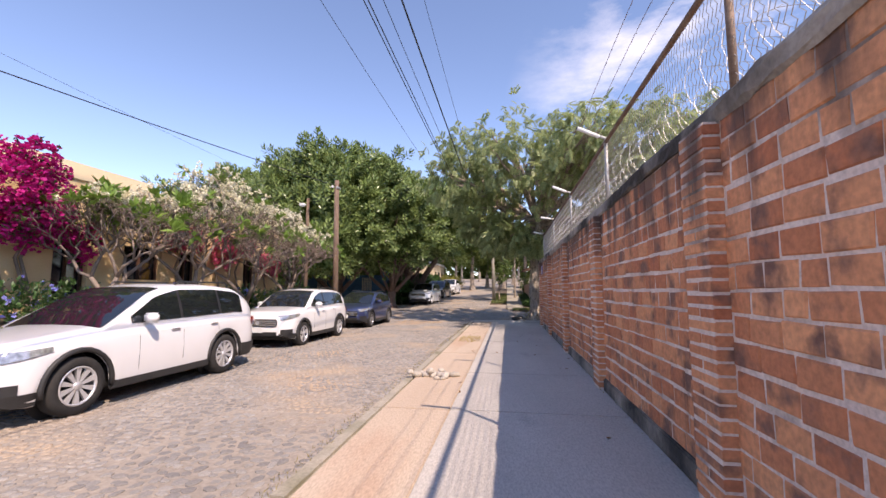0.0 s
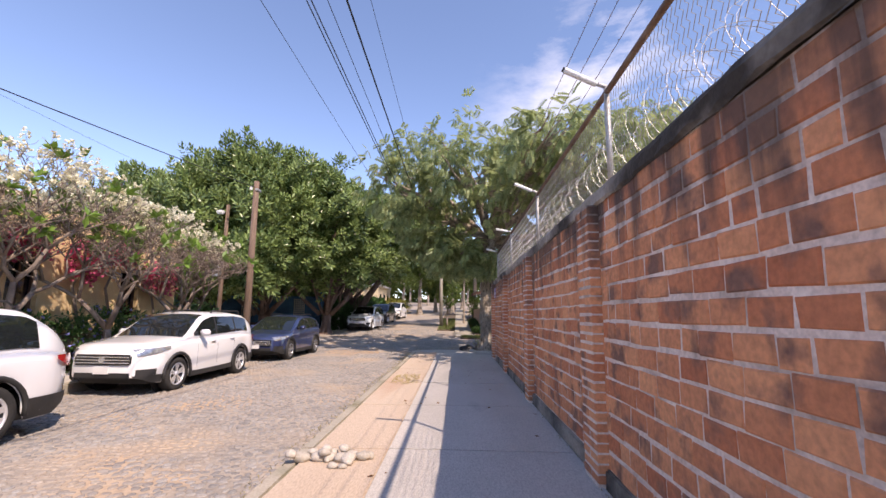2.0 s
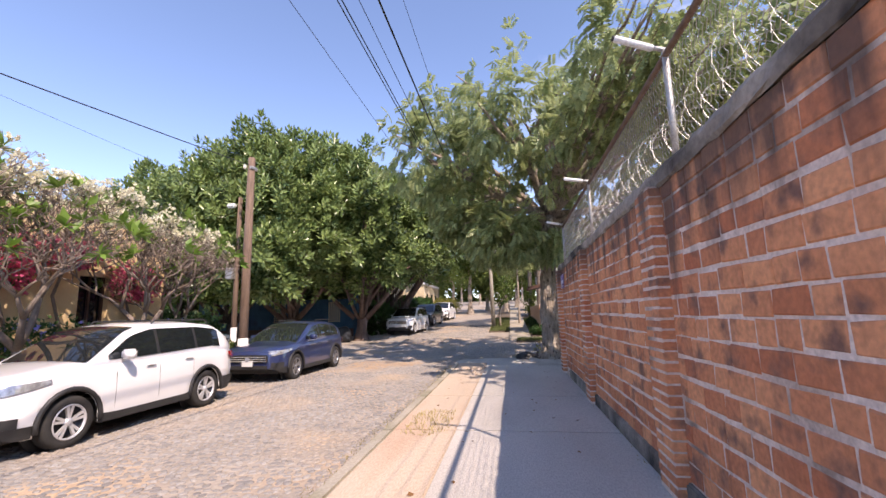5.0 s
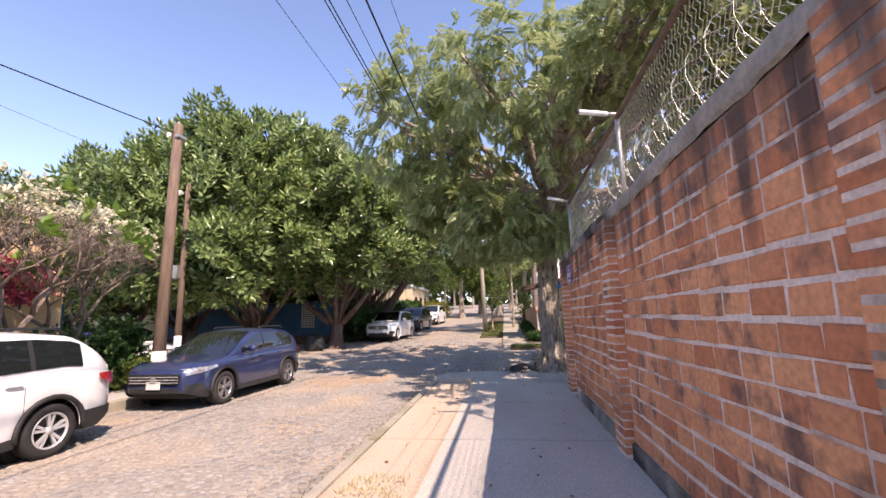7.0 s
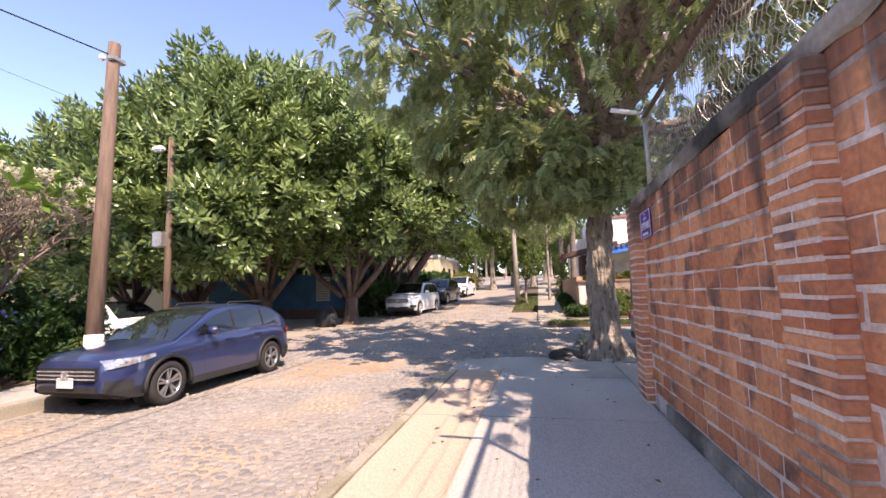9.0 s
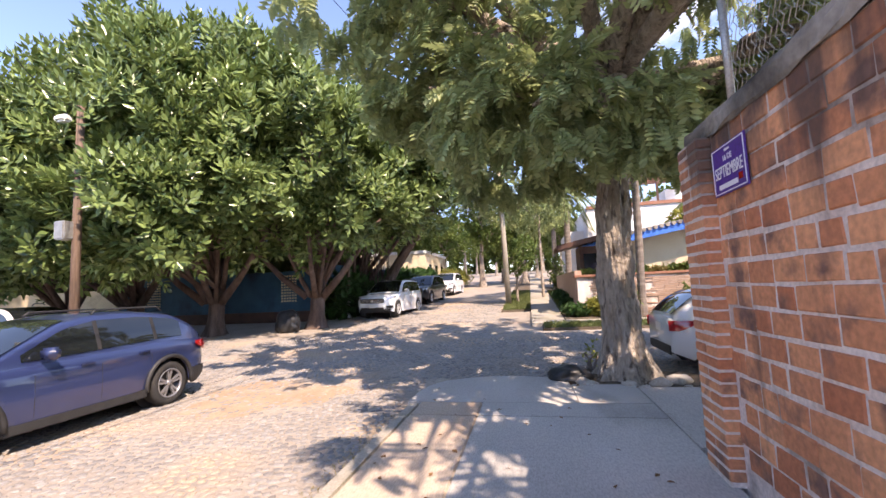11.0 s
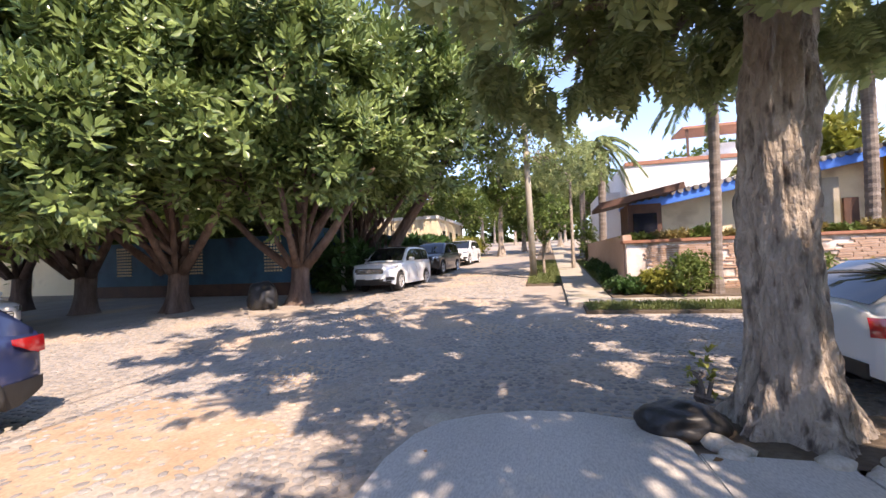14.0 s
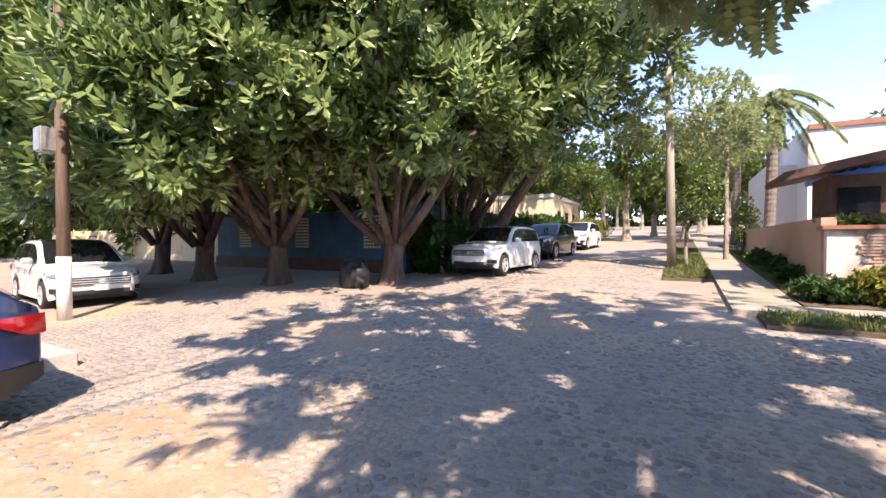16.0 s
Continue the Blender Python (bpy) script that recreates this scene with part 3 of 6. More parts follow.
def build_tube_lamp(y, tilt):
    lamp = empty("tube_lamp", pose(WX + 0.1, y, 3.84), "white tube lamp on the fence post leaning over the pavement", "lamp", "tube lamps along the fence")
    tip = Vector((-0.43, -0.02, tilt + 0.04))
    v, f = tube([(0.05, 0, 0.0), tip * 0.3], 0.022, 8)
    raw("arm", v, f, M_GALV, lamp, smooth=True)
    v, f = tube([tip * 0.22, tip * 0.26, tip * 0.96, tip], [0.022, 0.032, 0.032, 0.022], 10)
    raw("housing", v, f, M_LAMPW, lamp, smooth=True)
    v, f = tube([tip * 0.96, tip * 1.03], 0.026, 10)
    raw("end_cap", v, f, M_PLASTIC, lamp, smooth=True)
    return lamp


for y, tl in ((3.0, 0.12), (6.65, 0.16), (10.35, 0.13), (14.15, 0.03), (17.95, 0.06)):
    build_tube_lamp(y, tl)


def build_sign():
    sign = empty("street_sign", pose(WX - 0.016, 17.84, 2.33), "purple enamel street name sign fixed to the brick wall", "street sign")
    part("plate", box_bm((0.012, 0.5, 0.36), (0, 0, 0), 0.004), M_PURPLE, sign)
    for nm, s, a in (("border", (0.004, 0.47, 0.008), (-0.008, 0, 0.165)), ("border", (0.004, 0.47, 0.008), (-0.008, 0, -0.165)),
                     ("border", (0.004, 0.008, 0.33), (-0.008, 0.235, 0)), ("border", (0.004, 0.008, 0.33), (-0.008, -0.235, 0)),
                     ("small_line", (0.004, 0.07, 0.016), (-0.008, 0, 0.132)), ("lower_band", (0.004, 0.28, 0.035), (-0.008, 0.02, -0.122))):
        part(nm, box_bm(s, a), M_SIGNW, sign)
    part("lower_mark", box_bm((0.004, 0.055, 0.045), (-0.0085, -0.165, -0.1), 0.0015), M_REDLIGHT, sign)
    for words, size, z, tall in (("16 DE", 0.06, 0.075, 1.0), ("SEPTIEMBRE", 0.085, -0.02, 1.5)):
        cu = bpy.data.curves.new("lettering", "FONT")
        cu.body, cu.size, cu.extrude, cu.align_x, cu.align_y = words, size, 0.0015, "CENTER", "CENTER"
        tmp = bpy.data.objects.new("lettering", cu)
        me = bpy.data.meshes.new_from_object(tmp)
        bpy.data.objects.remove(tmp)
        tx = link_mesh("lettering", me, M_SIGNW, sign)
        tx.matrix_basis = pose(-0.009, 0, z, 90, 0, -90) @ Matrix.Diagonal((0.93, tall, 1, 1))


build_sign()


# ---- cars ----
def lerp_table(table, s):
    for (a, va), (b, vb) in zip(table, table[1:]):
        if s <= b:
            return va + (vb - va) * max(0.0, (s - a)) / (b - a)
    return table[-1][1]


def smooth_table(table, s, w=0.06):
    return sum(lerp_table(table, s + o) for o in (-w, -w / 2, 0, w / 2, w)) / 5


def build_car(name, at, heading, L, W, H, wb, front, colour, label, deck, roof, rim_mat=None, wheel_r=0.345, rails=True, cladding=True, windows=(), spokes=5, dark_roof=False,
              plate=True, group=""):
    """A car whose nose points along -y at its local origin (middle of the nose, road level), s running back from the nose."""
    car = empty(name, pose(*at, 0, 0, heading), label, "car", group)
    hw0 = W / 2
    rim_mat = rim_mat or M_RIM
    body_paint = colour
    ax = (front, front + wb)
    ar = wheel_r + 0.075

    def hw(s):
        e = min(s, L - s)
        k = 1 - (0.30 if s < L / 2 else 0.2) * max(0, 1 - e / 0.5) ** 2.2 - 0.035 * max(0, 1 - e / 1.6)
        return hw0 * k

    def low(s):
        z = 0.24 if 0.35 < s < L - 0.35 else 0.24 + 0.14 * (1 - min(s, L - s) / 0.35)
        for a in ax:
            if abs(s - a) < ar:
                z = max(z, wheel_r + math.sqrt(max(0, ar * ar - (s - a) ** 2)) - 0.01)
        return z

    deck_z = lambda s: smooth_table(deck, s)
    roof_z = lambda s: max(deck_z(s) - 0.02, smooth_table(roof, s, 0.1))
    st = sorted(set([0, 0.02, 0.06, 0.12, 0.2, 0.3] + [L - v for v in (0, 0.02, 0.06, 0.12, 0.2, 0.3)] + list(np.linspace(0.4, L - 0.4, 44)) + [a + ar * c for a in ax for c in (-1.0, -0.97, -0.85, 0.85, 0.97, 1.0)]))
    bm = bmesh.new()
    rings = []
    for s in st:
        w, zl, zt = hw(s), low(s), deck_z(s)
        endk = 1 - max(0, 1 - min(s, L - s) / 0.12) * 0.12
        zm = max(zl + 0.04, 0.62 * zt)
        half = [(w * 0.955, zl), (w * 0.99, zl + 0.3 * (zm - zl)), (w, zm), (w * 0.985, max(zm + 0.02, zt - 0.16)), (w * 0.955, zt - 0.055 * endk), (w * 0.88, zt - 0.012), (w * 0.5, zt + 0.018), (0, zt + 0.026)]
        ring = [(x, s, z) for x, z in half] + [(-x, s, z) for x, z in half[-2::-1]]
        rings.append([bm.verts.new(p) for p in ring])
    for a, b in zip(rings, rings[1:]):
        for i in range(len(a) - 1):
            bm.faces.new((a[i], a[i + 1], b[i + 1], b[i]))
    bm.faces.new(rings[0][::-1])
    bm.faces.new(rings[-1])
    bmesh.ops.recalc_face_normals(bm, faces=bm.faces)
    part("body", bm, body_paint, car, smooth=True)
    part("underbody", box_bm((W * 0.80, L - 0.5, 0.42), (0, L / 2, 0.43), 0.05), M_PLASTIC, car)
    # cabin
    g0, g1 = roof[0][0], roof[-1][0]

    def cab_x(s, z):
        zb, zt = deck_z(s) - 0.05, smooth_table(roof, s, 0.1)
        full = H - zb
        k = (z - zb) / full
        base = hw(s) * 0.94
        return base * (1 - 0.20 * max(0, k) ** 1.25 - 0.02 * max(0, k))

    ss = [g0 + (g1 - g0) * i / 40 for i in range(41)]
    bm = bmesh.new()
    rings = []
    for s in ss:
        zb, zt = deck_z(s) - 0.05, max(smooth_table(roof, s, 0.1), deck_z(s) - 0.03)
        half = []
        for k in (0, 0.35, 0.7, 0.92):
            z = zb + (zt - zb) * k
            half.append((cab_x(s, z), z))
        half += [(cab_x(s, zt) * 0.93, zt - 0.008), (cab_x(s, zt) * 0.5, zt + 0.02), (0, zt + 0.028)]
        ring = [(x, s, z) for x, z in half] + [(-x, s, z) for x, z in half[-2::-1]]
        rings.append([bm.verts.new(p) for p in ring])
    for a, b in zip(rings, rings[1:]):
        for i in range(len(a) - 1):
            bm.faces.new((a[i], a[i + 1], b[i + 1], b[i]))
    bm.faces.new(rings[0][::-1])
    bm.faces.new(rings[-1])
    bmesh.ops.recalc_face_normals(bm, faces=bm.faces)
    part("cabin", bm, body_paint, car, smooth=True)

    def patch(nm, grid, material):
        vs = [p for row in grid for p in row]
        n = len(grid[0])
        fs = [(j * n + i, j * n + i + 1, (j + 1) * n + i + 1, (j + 1) * n + i) for j in range(len(grid) - 1) for i in range(n - 1)]
        return raw(nm, vs, fs, material, car, smooth=True)

    # side windows
    for sgn in (-1, 1):
        for s0, s1 in windows:
            grid = []
            for i in range(13):
                s = s0 + (s1 - s0) * i / 12
                zl = deck_z(s) + 0.015
                zh = max(zl + 0.01, min(roof_z(s) - 0.085, H - 0.1))
                grid.append([(sgn * (cab_x(s, zl + (zh - zl) * k / 4) + 0.012), s, zl + (zh - zl) * k / 4) for k in range(5)])
            patch("side_window", grid, M_GLASS)
        for (a0, a1), (b0, b1) in zip(windows, windows[1:]):
            grid = []
            for i in range(3):
                s = a1 - 0.005 + (b0 - a1 + 0.01) * i / 2
                zl, zh = deck_z(s) + 0.015, min(roof_z(s) - 0.085, H - 0.1)
                grid.append([(sgn * (cab_x(s, zl + (zh - zl) * k / 4) + 0.008), s, zl + (zh - zl) * k / 4) for k in range(5)])
            patch("pillar_trim", grid, M_PLASTIC)
    # windscreen and rear window
    top_f = next(s for s in ss if smooth_table(roof, s, 0.1) > H - 0.09)
    top_r = next(s for s in reversed(ss) if smooth_table(roof, s, 0.1) > H - 0.12)

    def band(nm, sa, sb, material, lift=0.034, wk=0.9):
        grid = []
        for j in range(9):
            s = sa + (sb - sa) * j / 8
            z = max(smooth_table(roof, s, 0.1), deck_z(s) - 0.03)
            row = []
            for i in range(9):
                u = -1 + 2 * i / 8
                row.append((u * cab_x(s, z) * wk, s, z + lift - 0.024 * u * u))
            grid.append(row)
        return patch(nm, grid, material)

    band("windscreen", g0 + 0.06, top_f, M_GLASS)
    if dark_roof:
        band("roof_panel", top_f + 0.05, top_r - 0.05, M_GLASS, 0.036, 0.86)
    grid = []
    for j in range(7):
        s = top_r + (g1 - 0.02 - top_r) * j / 6
        z = smooth_table(roof, s, 0.1)
        grid.append([(u * cab_x(s, z) * 0.86, s + 0.02, z + 0.034 - 0.02 * u * u) for u in np.linspace(-1, 1, 7)])
    patch("rear_window", grid, M_GLASS)
    # wheels
    for a in ax:
        for sgn in (-1, 1):
            build_wheel(car, sgn * (hw0 - 0.125), a, wheel_r, sgn, rim_mat, spokes)
            if cladding:
                pts = []
                zc = wheel_r
                for i in range(15):
                    w = math.radians(-8 + 196 * i / 14)
                    pts.append((sgn * (hw(a) + 0.004), a + (ar + 0.015) * math.cos(w), zc + (ar + 0.015) * math.sin(w)))
                v, f = tube(pts, 0.034, 6)
                raw("arch_trim", v, f, M_PLASTIC, car, smooth=True)
            v, f = tube([(sgn * (hw0 - 0.30), a, wheel_r), (sgn * (hw0 - 0.27), a, wheel_r)], ar, 20)
            raw("arch_liner", v, f, M_PLASTIC, car)
    for sgn in (-1, 1):
        part("side_sill", box_bm((0.06, wb - 2 * ar, 0.13), (sgn * (hw0 * 0.965), front + wb / 2, 0.29), 0.015), M_PLASTIC if cladding else body_paint, car)
        # door gaps, handles, mirror
        if windows:
            for s in (windows[0][0] + 0.12, windows[0][1] + 0.03, windows[1][1] - 0.08):
                zt = deck_z(s) - 0.04
                pts = []
                for k in range(6):
                    z = 0.34 + (zt - 0.34) * k / 5
                    pts.append((sgn * (side_x(hw(s), 0.24, deck_z(s), z) + 0.0), s, z))
                v, f = tube(pts, 0.004, 4)
                raw("door_gap", v, f, M_PLASTIC, car)
            for s in (windows[0][1] - 0.17, windows[1][1] - 0.22):
                z = deck_z(s) - 0.14
                part("door_handle", box_bm((0.035, 0.2, 0.032), (sgn * (hw(s) + 0.004), s, z), 0.012), body_paint, car)
            s = windows[0][0] + 0.22
            part("mirror", box_bm((0.22, 0.12, 0.15), (sgn * (hw0 + 0.07), s, deck_z(s) + 0.08), 0.03), body_paint, car, smooth=True)
        zl = deck_z(0.35)
        # lamps wrap round the corners
        def corner_patch(nm, s_list, z0, z1, material, push=0.016):
            grid = []
            for s in s_list:
                row = []
                run = abs(s - s_list[0]) / abs(s_list[-1] - s_list[0])
                taper = {"headlight": 1 - 0.6 * run, "tail_light": min(1.0, 0.3 + 1.1 * run)}.get(nm, 1.0)
                if nm == "bumper_cladding":
                    taper = min(1.0, (z1 - low(s)) / (z1 - z0))
                for k in range(4):
                    z = z1 - (z1 - z0) * taper * (3 - k) / 3 + (0.05 * abs(s - s_list[0]) if nm == "headlight" else 0)
                    row.append((sgn * (side_x(hw(s), 0.3, deck_z(s), z) + push), s + (push if s > L / 2 else -push), z))
                grid.append(row)
            patch(nm, grid, material)
        corner_patch("headlight", (0.04, 0.07, 0.12, 0.2, 0.3, 0.42, 0.55, 0.66), zl - 0.22, zl - 0.085, M_HEADLIGHT)
        zr = deck_z(L - 0.2)
        corner_patch("tail_light", (L - 0.4, L - 0.3, L - 0.2, L - 0.12, L - 0.06, L - 0.02, L), zr - 0.25, zr - 0.07, M_REDLIGHT, 0.032)
        if cladding:
            corner_patch("bumper_cladding", (0.0, 0.02, 0.06, 0.12, 0.2, 0.3, 0.4, front - ar - 0.01), 0.25, 0.41, M_PLASTIC)
            corner_patch("bumper_cladding", [L - v for v in (L - front - wb - ar - 0.01, 0.4, 0.3, 0.2, 0.12, 0.06, 0.02, 0.0)], 0.25, 0.52, M_PLASTIC)
        else:
            corner_patch("bumper_cladding", (0.0, 0.02, 0.06, 0.12, 0.2), 0.26, 0.4, M_PLASTIC)
        corner_patch("fog_lamp", (0.03, 0.06, 0.1, 0.16, 0.24, 0.32), 0.41, 0.53, M_PLASTIC)
        if rails:
            zz = H + 0.04
            pts = [(sgn * W * 0.345, top_f + 0.35, H - 0.01), (sgn * W * 0.345, top_f + 0.42, zz), (sgn * W * 0.345, top_r - 0.2, zz), (sgn * W * 0.345, top_r - 0.1, H - 0.03)]
            v, f = tube(pts, 0.016, 6)
            raw("roof_rail", v, f, M_PLASTIC, car, smooth=True)
    # nose and tail
    wn_ = hw(0) * 2
    zd = deck_z(0.05)
    gr = part("grille", box_bm((wn_ * 0.94, 0.05, 0.2), (0, -0.012, zd - 0.185), 0.03), M_PLASTIC, car)
    for k in range(3):
        part("grille_bar", box_bm((wn_ * 0.9, 0.014, 0.022), (0, -0.042, zd - 0.245 + 0.055 * k), 0.004), M_CHROME, gr)
    part("emblem", box_bm((0.12, 0.014, 0.1), (0, -0.05, zd - 0.19), 0.02), M_CHROME, car)
    part("lower_grille", box_bm((wn_ * 0.96, 0.05, 0.15), (0, 0.014, 0.42), 0.03), M_PLASTIC, car)
    if plate:
        part("licence_plate", box_bm((0.31, 0.015, 0.15), (0, -0.04, 0.52), 0.006), M_PLATE, car)
    part("rear_bumper_trim", box_bm((hw(L) * 1.9, 0.06, 0.2), (0, L - 0.005, 0.42), 0.03), M_PLASTIC, car)
    part("licence_plate", box_bm((0.31, 0.015, 0.15), (0, L + 0.012, 0.78), 0.006), M_PLATE, car)
    return car


def side_x(w, zl, zt, z):
    zm = 0.62 * zt
    tab = [(zl, w * 0.955), (zl + 0.3 * (zm - zl), w * 0.99), (zm, w), (zt - 0.16, w * 0.985), (zt - 0.055, w * 0.955), (zt - 0.012, w * 0.88), (zt + 0.05, w * 0.7)]
    return lerp_table(tab, z)


def lathe(profile, n, x_sign, centre):
    """Turns (radius, outward) pairs round the axle through centre."""
    vs, fs = [], []
    for r, o in profile:
        for k in range(n):
            a = 2 * math.pi * k / n
            vs.append((centre[0] + x_sign * o, centre[1] + r * math.cos(a), centre[2] + r * math.sin(a)))
    for j in range(len(profile) - 1):
        for k in range(n):
            q = (k + 1) % n
            fs.append((j * n + k, j * n + q, (j + 1) * n + q, (j + 1) * n + k))
    return vs, fs


def build_wheel(car, x, s, r, sgn, rim_mat, spokes):
    c = (x, s, r)
    wheel = new("wheel")
    wheel.parent = car
    v, f = lathe([(r * 0.66, -0.11), (r * 0.95, -0.11), (r, -0.08), (r, 0.08), (r * 0.95, 0.115), (r * 0.7, 0.12), (r * 0.66, 0.10)], 28, sgn, c)
    raw("tyre", v, f, M_TYRE, wheel, smooth=True)
    v, f = lathe([(r * 0.67, 0.11), (r * 0.64, 0.115), (r * 0.61, 0.1), (r * 0.6, 0.0), (r * 0.2, 0.0), (0.001, 0.0)], 28, sgn, c)
    raw("rim_barrel", v, f, M_DARKRIM, wheel, smooth=True)
    bm = bmesh.new()
    for k in range(spokes):
        for off in ((-0.17, 0.17) if spokes < 8 else (-0.08, 0.08)):
            a = 2 * math.pi * k / spokes + off
            m = Matrix.Translation((c[0] + sgn * 0.085, c[1], c[2])) @ Matrix.Rotation(a, 4, "X") @ Matrix.Translation((0, 0, r * 0.37))
            arm = bmesh.ops.create_cube(bm, size=1, matrix=m @ Matrix.Diagonal((0.04, r * (0.12 if spokes < 8 else 0.09), r * 0.6, 1)))["verts"]
            hub = sorted(arm, key=lambda q: (q.co.y - c[1]) ** 2 + (q.co.z - c[2]) ** 2)[:4]
            mid = sum((q.co for q in hub), Vector()) / 4
            for q in hub:
                q.co = mid + (q.co - mid) * 0.6
    v, f = lathe([(r * 0.68, 0.112), (r * 0.66, 0.122), (r * 0.62, 0.118), (r * 0.6, 0.09)], 28, sgn, c)
    part("rim", bm, rim_mat, wheel)
    raw("rim_lip", v, f, M_RIM if rim_mat is M_RIM else rim_mat, wheel, smooth=True)
    v, f = lathe([(r * 0.16, 0.06), (r * 0.15, 0.105), (0.001, 0.11)], 14, sgn, c)
    raw("hub_cap", v, f, rim_mat, wheel, smooth=True)


P_WHITE = paint("white_car_paint", (0.8, 0.8, 0.8))
P_BLUE = paint("blue_car_paint", (0.022, 0.034, 0.1))
P_BLACK = paint("black_car_paint", (0.012, 0.012, 0.016))
P_SILVER = paint("pale_silver_paint", (0.68, 0.71, 0.73))

# large white SUV
build_car("car", (-6.5, 3.85, -0.12), 0, 5.05, 1.93, 1.73, 2.87, 0.98, P_WHITE, "large white seven-seat SUV parked along the kerb",
          [(0, 0.84), (0.3, 0.97), (1.35, 1.1), (2.2, 1.12), (4.2, 1.16), (5.05, 1.1)], [(1.25, 1.02), (2.25, 1.6), (2.75, 1.71), (3.6, 1.72), (4.35, 1.66), (4.72, 1.4), (4.98, 1.12)],
          wheel_r=0.375, windows=((1.75, 2.72), (2.78, 3.72), (3.78, 4.45)), spokes=10)
# white compact SUV
build_car("car", (-6.84, 10.85, -0.12), 0, 4.53, 1.82, 1.65, 2.62, 0.92, P_WHITE, "white compact SUV with black lower trim parked behind another",
          [(0, 0.88), (0.25, 0.99), (1.1, 1.1), (2.0, 1.1), (3.7, 1.15), (4.53, 1.06)], [(1.12, 1.05), (1.85, 1.53), (2.3, 1.64), (3.2, 1.65), (3.9, 1.58), (4.25, 1.32), (4.48, 1.08)],
          windows=((1.45, 2.35), (2.41, 3.25), (3.31, 3.95)), spokes=5)
# blue crossover
build_car("car", (-6.78, 16.98, -0.12), 0, 4.46, 1.80, 1.56, 2.665, 0.9, P_BLUE, "metallic blue crossover with black arches and dark alloy wheels",
          [(0, 0.80), (0.3, 0.91), (1.15, 1.02), (2.0, 1.03), (3.7, 1.08), (4.46, 1.02)], [(1.0, 0.95), (2.0, 1.46), (2.45, 1.55), (3.1, 1.55), (3.75, 1.47), (4.15, 1.25), (4.4, 1.02)],
          rim_mat=M_MACHINED, windows=((1.5, 2.4), (2.46, 3.3), (3.36, 3.85)), spokes=5)
# beyond the crossing
build_car("car", (-6.9, 32.2, ground_z(34)), -4, 4.53, 1.84, 1.69, 2.755, 0.85, P_SILVER, "boxy silver-white SUV parked facing the crossing under trees",
          [(0, 0.92), (0.3, 1.0), (1.3, 1.08), (2.0, 1.1), (3.9, 1.12), (4.53, 1.06)], [(1.2, 1.05), (1.9, 1.56), (2.3, 1.67), (3.3, 1.68), (4.1, 1.62), (4.35, 1.35), (4.5, 1.08)],
          windows=((1.5, 2.4), (2.46, 3.3), (3.36, 4.05)), cladding=False, dark_roof=True)
build_car("car", (-6.9, 38.6, ground_z(40.5)), -4, 4.6, 1.9, 1.72, 2.7, 0.9, P_BLACK, "black SUV parked in a row under trees",
          [(0, 0.9), (0.3, 1.0), (1.2, 1.08), (2.0, 1.1), (3.9, 1.14), (4.6, 1.06)], [(1.1, 1.05), (1.9, 1.58), (2.3, 1.7), (3.3, 1.71), (4.1, 1.62), (4.35, 1.35), (4.55, 1.08)],
          windows=((1.5, 2.4), (2.46, 3.3), (3.36, 4.05)), cladding=False)
build_car("car", (-6.6, 45.0, ground_z(47)), -4, 4.5, 1.85, 1.68, 2.65, 0.9, P_WHITE, "white hatchback SUV parked last in the row",
          [(0, 0.85), (0.3, 0.95), (1.2, 1.05), (2.0, 1.08), (3.9, 1.12), (4.5, 1.04)], [(1.1, 1.02), (1.9, 1.55), (2.3, 1.66), (3.3, 1.67), (4.0, 1.58), (4.3, 1.3), (4.45, 1.06)],
          windows=((1.5, 2.4), (2.46, 3.3), (3.36, 4.0)), cladding=False)
# on the cross street
build_car("car", (6.55, 23.35, -0.12), 90, 4.2, 1.79, 1.5, 2.6, 0.8, P_SILVER, "pale silver compact SUV parked round the corner beside the tree",
          [(0, 0.78), (0.3, 0.9), (1.1, 0.98), (2.0, 1.0), (3.5, 1.06), (4.2, 0.98)], [(1.0, 0.95), (1.9, 1.4), (2.3, 1.49), (3.0, 1.49), (3.6, 1.42), (3.95, 1.2), (4.15, 0.98)],
          windows=((1.5, 2.35), (2.41, 3.2), (3.26, 3.65)), cladding=False, rails=False)
build_car("car", (-13.2, 24.7, -0.12), 84, 4.6, 1.9, 1.75, 2.65, 0.9, P_WHITE, "white SUV parked on the cross street",
          [(0, 0.85), (0.3, 0.95), (1.2, 1.05), (2.0, 1.08), (3.9, 1.12), (4.5, 1.04)], [(1.1, 1.02), (1.9, 1.55), (2.3, 1.66), (3.3, 1.67), (4.0, 1.58), (4.3, 1.3), (4.45, 1.06)],
          windows=((1.5, 2.4), (2.46, 3.3), (3.36, 4.0)), cladding=False)


# ---- ochre house across the street ----
def box_part(name, x0, x1, y0, y1, z0, z1, material, parent=None, label="", bevel=0.0):
    return part(name, box_bm((x1 - x0, y1 - y0, z1 - z0), ((x0 + x1) / 2, (y0 + y1) / 2, (z0 + z1) / 2), bevel), material, parent, label)


